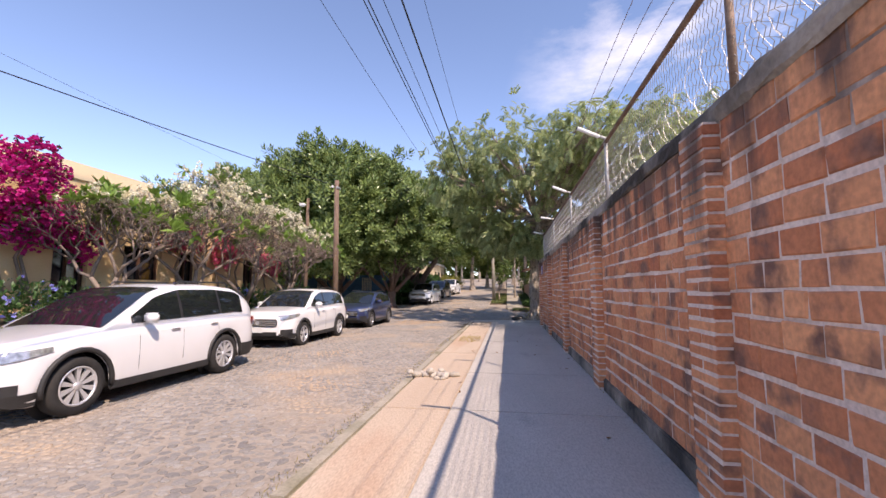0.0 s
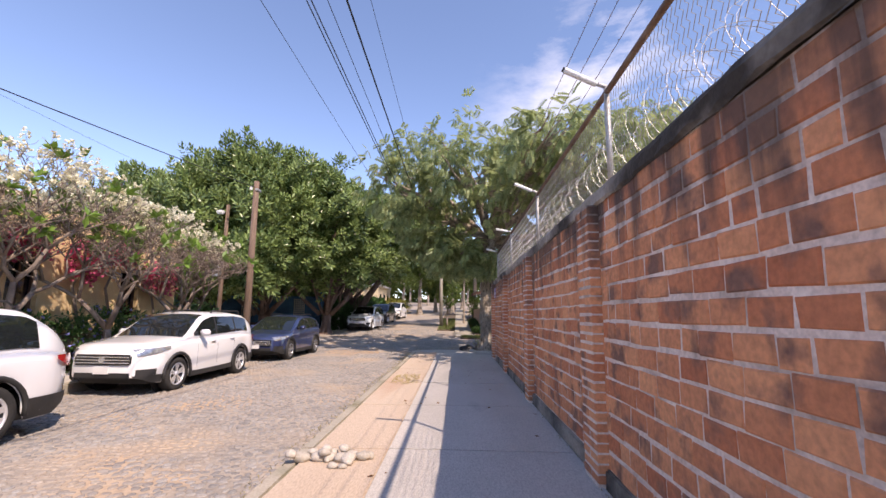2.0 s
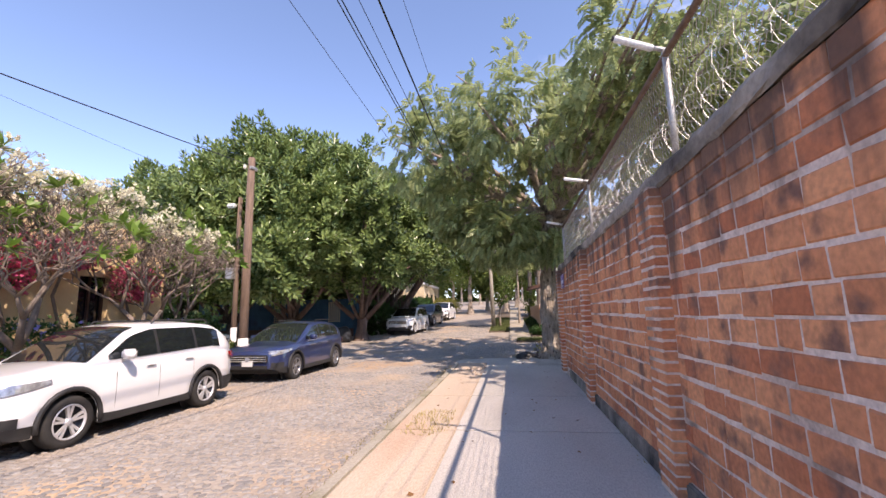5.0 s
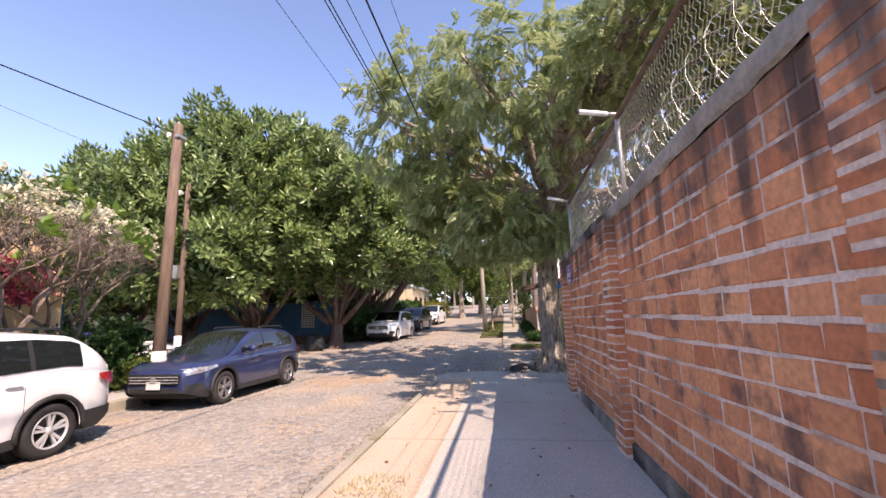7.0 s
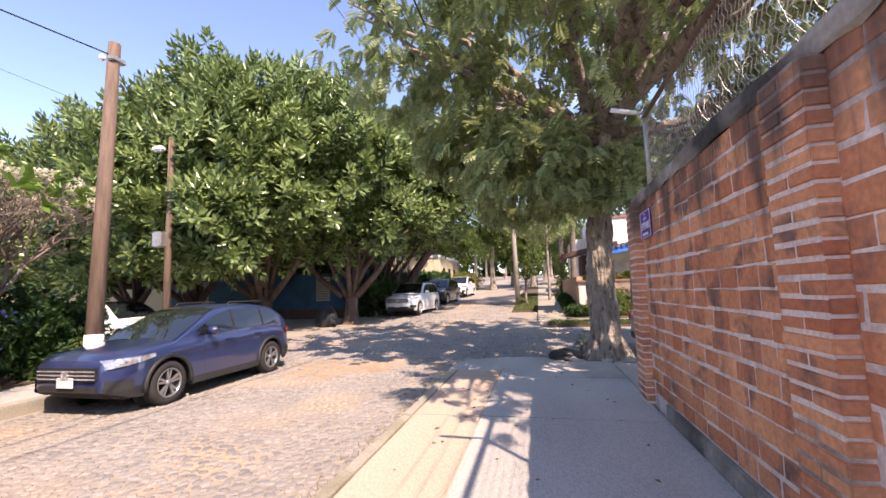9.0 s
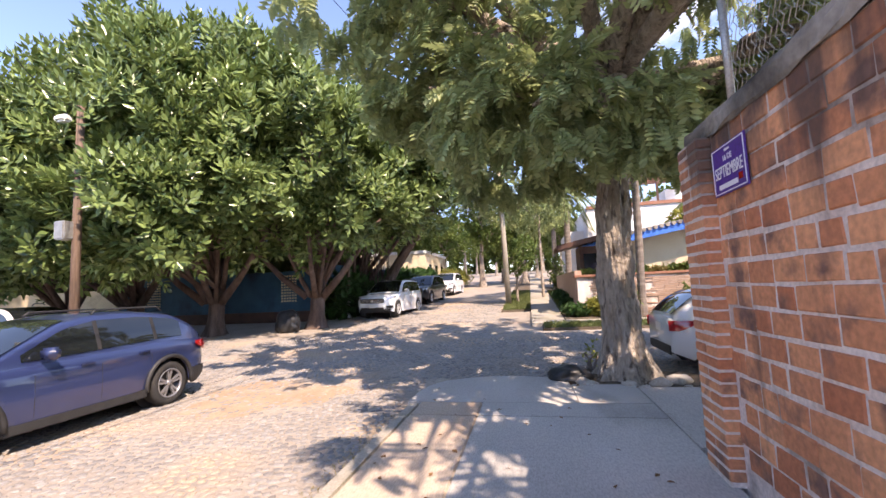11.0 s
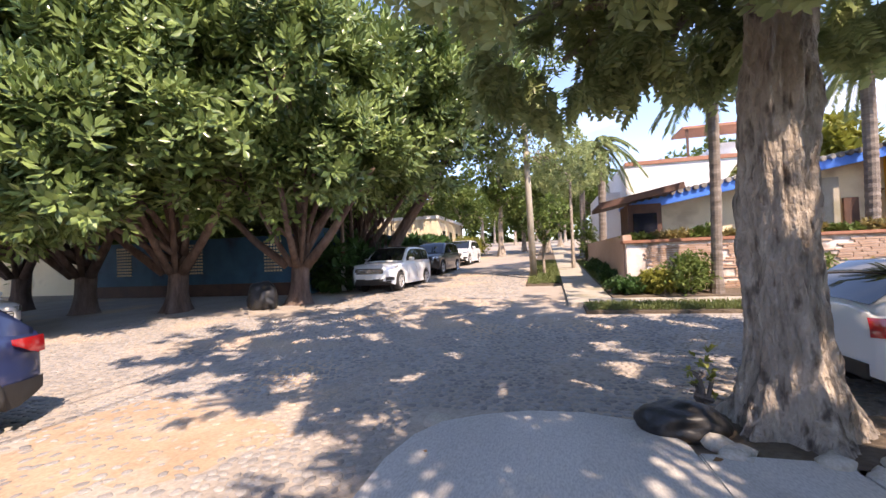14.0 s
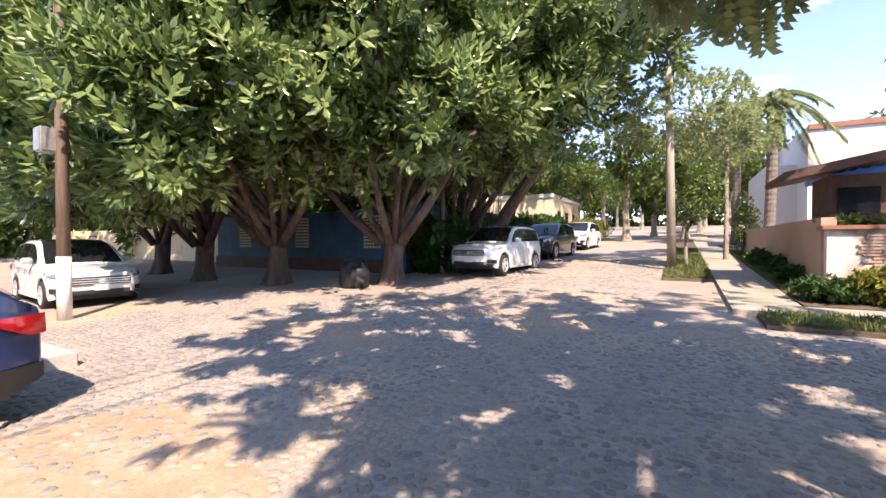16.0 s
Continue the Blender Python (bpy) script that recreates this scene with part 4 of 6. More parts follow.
def build_house():
    house = empty("house", label="low ochre stucco house with dark narrow windows", category="house")
    X = -10.6
    wins = [(-2.0, -1.1, 1.15, 2.75), (3.9, 4.7, 1.15, 2.75), (8.35, 9.2, 1.15, 2.75), (10.2, 11.5, 1.8, 2.75), (12.2, 13.0, 1.15, 2.75), (15.6, 16.4, 1.3, 2.75)]
    y = -9.0
    for y0, y1, z0, z1 in wins:
        box_part("wall", X - 0.3, X, y, y0, -0.2, 4.25, M_STUCCO, house)
        box_part("wall", X - 0.3, X, y0, y1, -0.2, z0, M_STUCCO, house)
        box_part("wall", X - 0.3, X, y0, y1, z1, 4.25, M_STUCCO, house)
        win = box_part("window", X - 0.22, X - 0.2, y0, y1, z0, z1, M_WINGLASS, house)
        for a, b in ((y0, y0 + 0.06), (y1 - 0.06, y1), ((y0 + y1) / 2 - 0.025, (y0 + y1) / 2 + 0.025)):
            box_part("frame", X - 0.2, X - 0.14, a, b, z0, z1, M_BROWN, win)
        box_part("sill", X - 0.1, X + 0.06, y0 - 0.05, y1 + 0.05, z0 - 0.07, z0, M_STUCCO, win)
        y = y1
    box_part("wall", X - 0.3, X, y, 18.2, -0.2, 4.25, M_STUCCO, house)
    box_part("wall", X - 7, X - 0.3, 17.9, 18.2, -0.2, 4.25, M_STUCCO, house)
    box_part("parapet", X - 0.36, X + 0.05, -9.0, 18.25, 4.25, 4.4, M_CREAM, house, bevel=0.02)
    box_part("roof", X - 7, X - 0.36, -9, 18.2, 4.0, 4.2, M_CREAM, house)
    # pink upper storey set back
    box_part("upper_wall", X - 6, X - 2.4, -4, 13.5, 4.2, 5.4, M_CREAM, house)


build_house()


def leaves_thing(name, label, cat, pieces, group="", kind=""):
    """pieces: (part name, verts, faces, material)."""
    th = empty(name, None, label, cat, group, kind)
    for nm, v, f, m in pieces:
        big(nm, v, f, m, th)
    return th


def build_hedge():
    rng = np.random.default_rng(5)
    blobs = [(-9.5 + rng.normal(0, 0.1), y, 0.78 + 0.14 * math.sin(y * 1.9), 0.66, 0.7, 0.74) for y in np.arange(-2, 17.3, 0.62)]
    P, D = blob_points(blobs, 11000, rng, 0.8)
    P = P[P[:, 2] > 0.1]
    D = rng.normal(size=P.shape) * 0.6 + (P - np.array((-9.7, 0, 0.4))) * np.array((1, 0, 1))
    v, f = rosettes(P, D, 3, 0.12, rng)
    Q = P[rng.choice(len(P), 700, replace=False)] + np.array((0.06, 0, 0.05))
    v2, f2 = rosettes(Q, np.tile((0.6, 0, 0.6), (700, 1)), 5, 0.075, rng, 1.0, template=(PETAL, LEAF_F))
    leaves_thing("hedge", "clipped dark green hedge with lilac flowers before the house", "hedge", [("foliage", v, f, M_HEDGE), ("blossom", v2, f2, M_LILAC)])
    bm = bmesh.new()
    for y in np.arange(-2, 17.3, 0.8):
        box_bm((0.7, 0.82, 0.85), (-9.6, y, 0.55), 0.12, bm)
    part("core", bm, M_SOIL, bpy.data.objects["hedge"])


build_hedge()


def build_plumeria(x, y, seed, scale=1.0, flowers=60, leafy=20):
    rng = np.random.default_rng(seed)
    tree = empty("plumeria_tree", None, "plumeria tree with bare grey forked branches and cream flowers", "tree", "plumeria trees along the hedge")
    T, tips = [], []

    def fork(p, d, ln, r, depth):
        q = p + d * ln
        mid = p + d * ln * 0.5 + Vector(rng.normal(0, 0.04, 3))
        T.append(([p, mid, q], [r, r * 0.85, r * 0.7], 6 if depth < 3 else 4))
        if depth >= 8:
            tips.append((q, d))
            return
        n = 3 if depth in (0, 2, 3, 5) else 2
        a0 = rng.uniform(0, 6.28)
        for k in range(n):
            a = a0 + 2 * math.pi * k / n
            side = Vector((math.cos(a), math.sin(a), 0))
            nd = (d + side * rng.uniform(0.55, 0.85) + Vector((0, 0, 0.12))).normalized()
            fork(q, nd, ln * rng.uniform(0.68, 0.85), r * 0.68, depth + 1)

    base = Vector((x, y, 0.0))
    fork(base, Vector((rng.normal(0, 0.12), rng.normal(0, 0.12), 1)).normalized(), 0.96 * scale, 0.08 * scale, 0)
    v, f = tubes(T)
    raw("branching", v, f, M_TWIG, tree, smooth=True)
    P = np.array([t for t, d in tips])
    D = np.array([d for t, d in tips])
    top = np.argsort(-P[:, 2])
    fl = top[: len(top) // 3]
    fl = rng.choice(fl, min(flowers, len(fl)), replace=False)
    P2 = np.repeat(P[fl], 7, axis=0) + rng.normal(0, 0.045, (len(fl) * 7, 3))
    v, f = rosettes(P2, np.tile((0, 0, 0.4), (len(P2), 1)), 5, 0.055, rng, 0.8, template=(PETAL, LEAF_F))
    big("blossom", v, f, M_PETAL, tree)
    lf = rng.choice(len(P), min(leafy, len(P)), replace=False)
    v, f = rosettes(P[lf], D[lf], 9, 0.26, rng, 0.8)
    big("foliage", v, f, M_PLUMLEAF, tree)
    return tree


build_plumeria(-9.0, 8.1, 11, 1.15, 130, 150)
build_plumeria(-9.0, 10.6, 12, 1.28, 190, 60)
build_plumeria(-8.9, 13.4, 13, 1.25, 170, 50)
build_plumeria(-9.2, 17.6, 15, 1.05, 60, 40)
build_plumeria(-8.8, 15.8, 14, 1.18, 130, 40)


def build_bougainvillea(blobs, n, material, label, seed, leaf=0.25):
    rng = np.random.default_rng(seed)
    P, D = blob_points(blobs, n, rng, 0.55, 0.3)
    v, f = rosettes(P, D, 4, 0.085, rng, 1.0, template=(PETAL, LEAF_F))
    Q = P[rng.choice(len(P), int(len(P) * leaf))]
    v2, f2 = rosettes(Q, rng.normal(size=Q.shape), 3, 0.11, rng)
    th = leaves_thing("bougainvillea", label, "climbing plant", [("blossom", v, f, material), ("foliage", v2, f2, M_HEDGE)])
    T = []
    for b in blobs[:5]:
        z0 = 0.05
        T.append(([(-10.5, b[1] + 0.3, z0), (-10.45, b[1] + 0.2, 1.2), (-10.48, b[1] - 0.1, 2.2), (b[0], b[1], b[2])], [0.05, 0.04, 0.035, 0.02], 6))
    v, f = tubes(T)
    raw("stems", v, f, M_TWIG, th)


build_bougainvillea([(-10.0, 4.8, 3.5, 0.6, 1.4, 0.9), (-9.9, 6.7, 3.6, 0.6, 1.0, 0.8), (-9.8, 7.2, 4.25, 0.4, 0.45, 0.45), (-9.9, 7.7, 3.4, 0.45, 0.5, 0.7), (-10.2, 7.6, 2.9, 0.35, 0.8, 0.5), (-10.2, 8.7, 2.6, 0.25, 0.35, 0.5)],
                    3800, M_MAGENTA, "magenta bougainvillea climbing over the house front", 21)
build_bougainvillea([(-10.2, 12.0, 3.1, 0.3, 0.9, 0.4), (-10.2, 13.9, 2.9, 0.35, 0.5, 0.6), (-10.2, 15.0, 3.2, 0.3, 0.9, 0.35), (-10.25, 16.9, 2.6, 0.3, 0.8, 0.5)],
                    1500, M_PINKB, "pink bougainvillea trailing on the ochre wall", 22)


# ---- trees ----
def trunk_tube(pts, radii, n=14, flare=0.0, seed=0, ridges=0.08, sub=4):
    """A trunk with ridged, uneven bark outline."""
    rng = random.Random(seed)
    ph = [rng.uniform(0, 6.28) for _ in range(4)]
    P = []
    for i in range(len(pts) - 1):
        for k in range(sub):
            w = k / sub
            P.append((Vector(pts[i]).lerp(Vector(pts[i + 1]), w), radii[i] + (radii[i + 1] - radii[i]) * w))
    P.append((Vector(pts[-1]), radii[-1]))
    z0 = pts[0][2]
    vs, fs = [], []
    for c, r in P:
        h = c.z - z0
        for k in range(n):
            a = 2 * math.pi * k / n
            q = r * (1 + ridges * math.sin(3 * a + ph[0] + h * 0.6) + ridges * 0.7 * math.sin(7 * a + ph[1] - h * 0.9) + rng.uniform(-0.02, 0.02))
            if sub > 4:
                q += 0.08 * abs(noise.noise(Vector((math.cos(a) * 4.2, math.sin(a) * 4.2, h * 1.3)))) + 0.04 * noise.noise(Vector((math.cos(a) * 9, math.sin(a) * 9, h * 4.5))) - 0.03
            q *= 1 + flare * math.exp(-h * 3.2) * (1 + 0.6 * math.sin(5 * a + ph[2]))
            vs.append(c + Vector((math.cos(a) * q, math.sin(a) * q, 0)))
    for i in range(len(P) - 1):
        for k in range(n):
            q = (k + 1) % n
            fs.append((i * n + k, i * n + q, (i + 1) * n + q, (i + 1) * n + k))
    return vs, fs


def build_tree(name, label, base, trunk_pts, radii, blobs, shoots, per, length, leaf_material, bark, seed, template=(LEAF, LEAF_F), spread=0.9, droop=0.0, limb_r=0.13,
               flare=0.5, inner=0.72, stems=(), group="", lumps=0.18, gaps=None, fine=False, skirts=(), skirt_shoots=0, fork=0.5):
    rng = np.random.default_rng(seed)
    tree = empty(name, None, label, "tree", group)
    v, f = trunk_tube([(base[0] + p[0], base[1] + p[1], base[2] + p[2]) for p in trunk_pts], radii, 96 if fine else 18, flare, seed, sub=24 if fine else 4)
    raw("trunk", v, f, bark, tree, smooth=True)
    top = Vector(base) + Vector(trunk_pts[-1])
    T = []
    for s in stems:
        a = Vector(base) + Vector((s[0] * 0.12, s[1] * 0.12, fork))
        b = Vector(base) + Vector(s[:3])
        T.append(([a, a.lerp(b, 0.35) + Vector((0, 0, -0.1)), a.lerp(b, 0.7) + Vector((0.08, -0.05, 0.05)), b], [s[3], s[3] * 0.8, s[3] * 0.6, s[3] * 0.3], 9))
    for b in list(blobs) + list(skirts):
        c = Vector(b[:3])
        tips = [c] + [c + Vector((rng.uniform(-0.6, 0.6) * b[3], rng.uniform(-0.6, 0.6) * b[4], rng.uniform(-0.3, 0.6) * b[5])) for _ in range(5)]
        T += branch_set(top - Vector((0, 0, rng.uniform(0, 0.5))), tips[:1], limb_r, rng)
        T += branch_set(c.lerp(top, 0.45), tips[1:], limb_r * 0.5, rng, 5)
    v, f = tubes(T)
    raw("branching", v, f, bark, tree, smooth=True)
    P, D = blob_points(blobs, shoots, rng, inner, lumps, gaps)
    if skirts:
        P3, D3 = blob_points(skirts, skirt_shoots, rng, 0.45, lumps, (1.5, -1.2, 4.6, 0.2))
        P, D = np.concatenate([P, P3]), np.concatenate([D, D3])
    keep = P[:, 2] > base[2] + 1.2
    P, D = P[keep], D[keep]
    D = D + np.array((0, 0, 0.35 - droop))
    v, f = rosettes(P, D, per, length, rng, spread, droop, template)
    big("crown", v, f, leaf_material, tree)
    return tree


gz = ground_z
# feathery tree at the pavement's end
build_tree("tree", "large feathery-leaved tree with a thick furrowed trunk at the pavement end", (1.47, 22.15, -0.1),
           [(0, 0, 0), (-0.02, 0, 0.8), (-0.06, 0, 1.8), (-0.03, 0, 2.9), (0.1, 0.1, 3.9), (0.15, 0.15, 5.4)], [0.37, 0.295, 0.285, 0.265, 0.245, 0.21],
           [(0.5, 21.5, 8.4, 3.6, 3.4, 2.5), (-1.9, 21.6, 8.0, 2.1, 2.6, 2.2), (4.6, 20.5, 8.4, 3.2, 3.2, 2.3), (3.4, 23.5, 7.6, 2.8, 2.8, 2.2), (6.8, 18.2, 7.4, 2.8, 2.8, 2.2),
            (2.2, 19.0, 6.4, 2.0, 1.8, 1.3), (-1.2, 21.6, 5.7, 1.7, 1.7, 1.1), (0.8, 24.0, 5.7, 2.0, 1.8, 1.1), (5.6, 22.4, 5.6, 1.8, 1.5, 0.9), (4.2, 17.2, 6.0, 1.8, 2.0, 1.1),
            (0.3, 18.6, 7.3, 1.8, 1.7, 1.3), (-2.6, 20.4, 7.0, 1.6, 1.8, 1.6), (4.6, 15.0, 6.6, 1.9, 2.0, 0.8), (3.0, 15.6, 7.2, 1.2, 1.4, 0.6), (3.4, 16.6, 6.7, 1.9, 1.9, 0.9), (2.0, 17.0, 6.2, 1.4, 1.5, 0.7), (3.2, 14.4, 6.9, 1.7, 1.7, 0.8)],
           9500, 3, 0.42, M_FEATHER, M_BARK, 31, PINNATE, 0.7, 0.7, 0.16, 0.45, 0.55, gaps=(1.5, -0.4, 4.6, -0.1), fine=True,
           skirts=((0.2, 20.5, 4.1, 1.5, 1.0, 0.75), (1.5, 20.6, 3.8, 1.1, 0.8, 0.6), (-1.0, 21.2, 4.7, 1.4, 1.2, 0.8), (-0.2, 24.0, 4.2, 1.3, 1.0, 0.65), (1.2, 24.1, 4.3, 1.3, 1.0, 0.65),
                   (2.9, 23.6, 4.5, 1.4, 1.1, 0.7), (4.6, 23.4, 4.9, 1.4, 1.2, 0.7)), skirt_shoots=3000)
build_tree("tree", "broad tree with drooping foliage standing behind the brick wall", (7.5, 13.0, 0.0), [(0, 0, 0), (0, 0, 2.5), (0.1, 0, 4.0)], [0.35, 0.28, 0.22],
           [(5.6, 12.5, 4.6, 1.9, 3.4, 1.5), (8.5, 16.0, 5.6, 3.4, 4.0, 2.4), (8.6, 10.0, 4.8, 3.0, 3.6, 2.0), (5.2, 16.5, 4.6, 1.7, 2.2, 1.5)], 2600, 3, 0.42, M_FEATHER, M_BARK, 32, PINNATE, 0.8, 0.5, 0.14, 0.3, 0.6)

# dark glossy trees across the crossing
FIG_LABEL = "spreading fig tree with glossy dark leaves and low forked trunk"
FIG = [((-8.55, 30.3), [(-8.6, 30.2, 7.2, 3.7, 3.7, 3.2), (-6.2, 31.8, 7.0, 2.8, 3.0, 2.6), (-7.6, 27.6, 7.0, 2.7, 2.4, 2.4), (-9.5, 28.2, 9.2, 2.4, 2.4, 2.0), (-6.6, 29.4, 4.9, 2.2, 2.2, 1.3), (-4.3, 33.0, 8.2, 2.5, 2.5, 2.2)], 41),
       ((-12.2, 29.0), [(-12.0, 28.0, 7.4, 3.6, 3.4, 3.2), (-13.6, 25.6, 6.6, 2.8, 2.6, 2.6), (-10.8, 25.8, 6.4, 2.6, 2.4, 2.5), (-12.0, 27.0, 9.6, 2.5, 2.5, 1.9), (-11.2, 25.0, 4.6, 2.0, 1.8, 1.2)], 42),
       ((-15.8, 28.8), [(-16.2, 28.2, 7.0, 3.4, 3.4, 3.0), (-17.0, 25.6, 6.2, 3.0, 2.6, 2.6), (-15.0, 24.8, 5.4, 2.2, 2.0, 1.8), (-14.9, 27.6, 9.0, 2.4, 2.4, 1.9)], 43),
       ((-20.0, 29.5), [(-20.0, 28.6, 7.0, 3.4, 3.4, 3.0), (-20.4, 26.0, 5.8, 3.0, 2.6, 2.4), (-23.5, 29, 6.5, 3.2, 3.2, 3.0)], 44),
       ((-9.4, 36.2), [(-9.0, 36.0, 7.6, 3.6, 3.6, 3.4), (-6.0, 36.6, 7.6, 2.9, 3.2, 2.8), (-10.5, 39.5, 7.0, 3.4, 3.4, 3.2), (-5.4, 34.6, 8.6, 2.2, 2.4, 2.0), (-2.4, 36.0, 9.2, 2.3, 2.4, 1.9)], 45)]
for (x, y), blobs, sd in FIG:
    blobs = blobs + [(x - 0.8, y - 2.2, 3.9 + gz(y), 2.0, 1.6, 1.0), (x + 1.8, y - 1.6, 4.2 + gz(y), 1.8, 1.5, 0.9)]
    if x < -10:
        blobs = blobs + [(x - 1.5, y - 3.4, 3.3, 1.7, 1.1, 0.9), (x + 0.9, y - 3.8, 3.4, 1.6, 1.1, 0.9)]
    z = gz(y) + 0.02
    build_tree("tree", FIG_LABEL, (x, y, z), [(0, 0, -0.1), (0.05, 0, 0.6), (0.1, 0, 1.3), (0.15, 0.1, 2.0)], [0.34, 0.27, 0.28, 0.2], blobs, 860 * len(blobs), 1, 0.9, M_FIG, M_FIGBARK, sd, SHOOT,
               spread=0.32, limb_r=0.11, flare=0.4, inner=0.5, lumps=0.3, gaps=(2.2, -0.35), fork=1.25, droop=-0.22, group="fig trees across the crossing",
               stems=((-2.9, -1.2, 3.9, 0.15), (3.1, -0.7, 4.1, 0.16), (1.1, -2.8, 4.2, 0.12), (-0.5, 1.2, 4.2, 0.12), (-0.9, -1.9, 4.4, 0.1), (1.6, -1.7, 5.2, 0.1)))

# leaning trunk with hanging roots beyond
def build_roots():
    rng = np.random.default_rng(77)
    th = empty("hanging_roots", None, "curtain of brown hanging aerial roots under the fig trees", "roots")
    T = []
    for i in range(90):
        x, y = rng.uniform(-11, -7.9), rng.uniform(35, 38.5)
        z = gz(y) + 0.03
        T.append(([(x, y, z), (x + rng.normal(0, 0.1), y, z + 1.5), (x + rng.normal(0, 0.35), y + rng.normal(0, 0.3), z + rng.uniform(3.5, 5.5))], [0.045, 0.03, 0.015], 4))
    T.append(([(-8.4, 36.4, gz(36)), (-7.2, 36.6, 2.8), (-5.6, 37.0, 5.2), (-4.6, 37.4, 7.0)], [0.32, 0.26, 0.2, 0.1], 10))
    for p, r, n in T:
        v, f = tube(p, r, n)
        raw("root", v, f, M_FIGBARK, th)


build_roots()


# shrubbery that closes the view behind the walls
def build_thicket(label, blobs, n, seed, material, ln=0.5):
    rng = np.random.default_rng(seed)
    P, D = blob_points(blobs, n, rng, 0.7, 0.25)
    v, f = rosettes(P, D, 6, ln, rng)
    th = tagged(big("thicket", v, f, material), label, "shrubs", kind="stuff")
    return th


build_thicket("dense green shrubbery rising behind the blue wall", [(x, 36.5 + math.sin(x) * 1.2, 2.6 + 0.6 * math.sin(x * 1.7), 2.4, 1.8, 2.6) for x in np.arange(-46, -10.5, 2.6)], 5600, 201, M_FARLEAF, 0.6)
build_thicket("dense green trees closing the end of the cross street", [(-48 + math.sin(y), y, 3.0, 2.4, 2.6, 3.4) for y in np.arange(18, 36, 3.0)], 2600, 202, M_FARLEAF, 0.9)
build_thicket("garden greenery behind the cream house", [(x, 38.5 + math.sin(x * 2), 4.2 + 0.7 * math.sin(x * 1.3), 1.6, 1.4, 1.5) for x in np.arange(9.0, 24, 2.0)], 2600, 203, M_YELLOWLEAF)
build_thicket("far trees closing the climbing street", [(x, 122 + math.sin(x) * 3, 9.5 + 1.5 * math.sin(x * 0.7), 5, 4, 6.8) for x in np.arange(-70, 72, 6.0)], 6500, 204, M_FARLEAF, 1.6)
build_thicket("shrubs along the kerb of the climbing street", [(-9.0, y, gz(y) + 0.9, 1.0, 1.3, 1.0) for y in np.arange(33.8, 50, 1.8)], 2200, 205, M_HEDGE)


# far street trees
rngf = random.Random(8)
for i, (x, y, h, r) in enumerate([(-11, 52, 7, 4), (-9.5, 62, 8, 4), (-9, 74, 9, 5), (-3.0, 64, 6.5, 3.0), (1.0, 72, 9, 4), (4.0, 62, 8, 4), (-6, 92, 10, 6), (2.5, 95, 10, 6), (-16, 60, 10, 5), (11, 70, 9, 5), (-22, 46, 9, 5), (-28, 38, 8, 5), (-32, 30, 8, 5), (-4.6, 56, 10, 3.4), (-0.5, 58, 9, 2.6), (-14, 40, 7, 4.5), (-18, 38, 6, 4), (-24, 35, 6, 4.5), (-12, 112, 12, 8), (-3, 116, 12, 8), (7, 112, 12, 8), (16, 58, 9, 5), (-40, 27, 9, 6), (12, 54, 8, 4)]):
    build_tree("tree", "mid-green street tree far along the climbing street", (x, y, gz(y)), [(0, 0, 0), (0, 0, h * 0.3), (0.1, 0, h * 0.42)], [0.26, 0.2, 0.15],
               [(x + rngf.uniform(-1, 1) * r * 0.35, y + rngf.uniform(-1, 1), gz(y) + h * (0.55 + 0.13 * k), r * rngf.uniform(0.55, 0.8), r * 0.7, h * 0.2) for k in range(3)],
               800, 7, 0.42, M_FARLEAF, M_BARK, 60 + i, inner=0.6, group="trees along the far street")
build_tree("tree", "small round-crowned street tree on the grass verge", (-0.72, 37.3, gz(37.3)), [(0, 0, 0), (0, 0, 0.9), (0.03, 0, 1.6)], [0.07, 0.055, 0.05],
           [(-0.7, 37.3, gz(37) + 2.4, 0.95, 0.95, 0.8), (-0.3, 37.3, gz(37) + 3.0, 0.7, 0.7, 0.6)], 800, 6, 0.16, M_FIG, M_BARK, 90, limb_r=0.04, flare=0.2)
build_tree("tree", "slim verge tree with small leaves beside the lamp pole", (0.7, 40.0, gz(40)), [(0, 0, 0), (0, 0, 3.0), (0, 0, 4.4)], [0.09, 0.07, 0.06],
           [(-0.9, 37.6, gz(38) + 5.6, 2.1, 2.0, 1.5), (0.6, 41, gz(40) + 5.2, 1.8, 1.8, 1.4)], 1900, 6, 0.2, M_FEATHER, M_BARK, 91, limb_r=0.06, flare=0.2)


def build_bush(x, y, z, rx, ry, rz, material, label, seed, n=700, ln=0.12):
    rng = np.random.default_rng(seed)
    blobs = [(x + rng.normal(0, rx * 0.3), y + rng.normal(0, ry * 0.3), z + rz * 0.75, rx * 0.75, ry * 0.75, rz * 0.75) for _ in range(3)]
    P, D = blob_points(blobs, n, rng, 0.4, 0.25)
    P = P[P[:, 2] > z]
    v, f = rosettes(P, rng.normal(size=P.shape) + np.array((0, 0, 0.5)), 5, ln, rng)
    th = leaves_thing("bush", label, "bush", [("foliage", v, f, material)])
    T = branch_set((x, y, z - 0.05), [(b[0], b[1], b[2]) for b in blobs], 0.03, rng, 5, 0.1)
    vv, ff = tubes(T)
    raw("stems", vv, ff, M_TWIG, th)


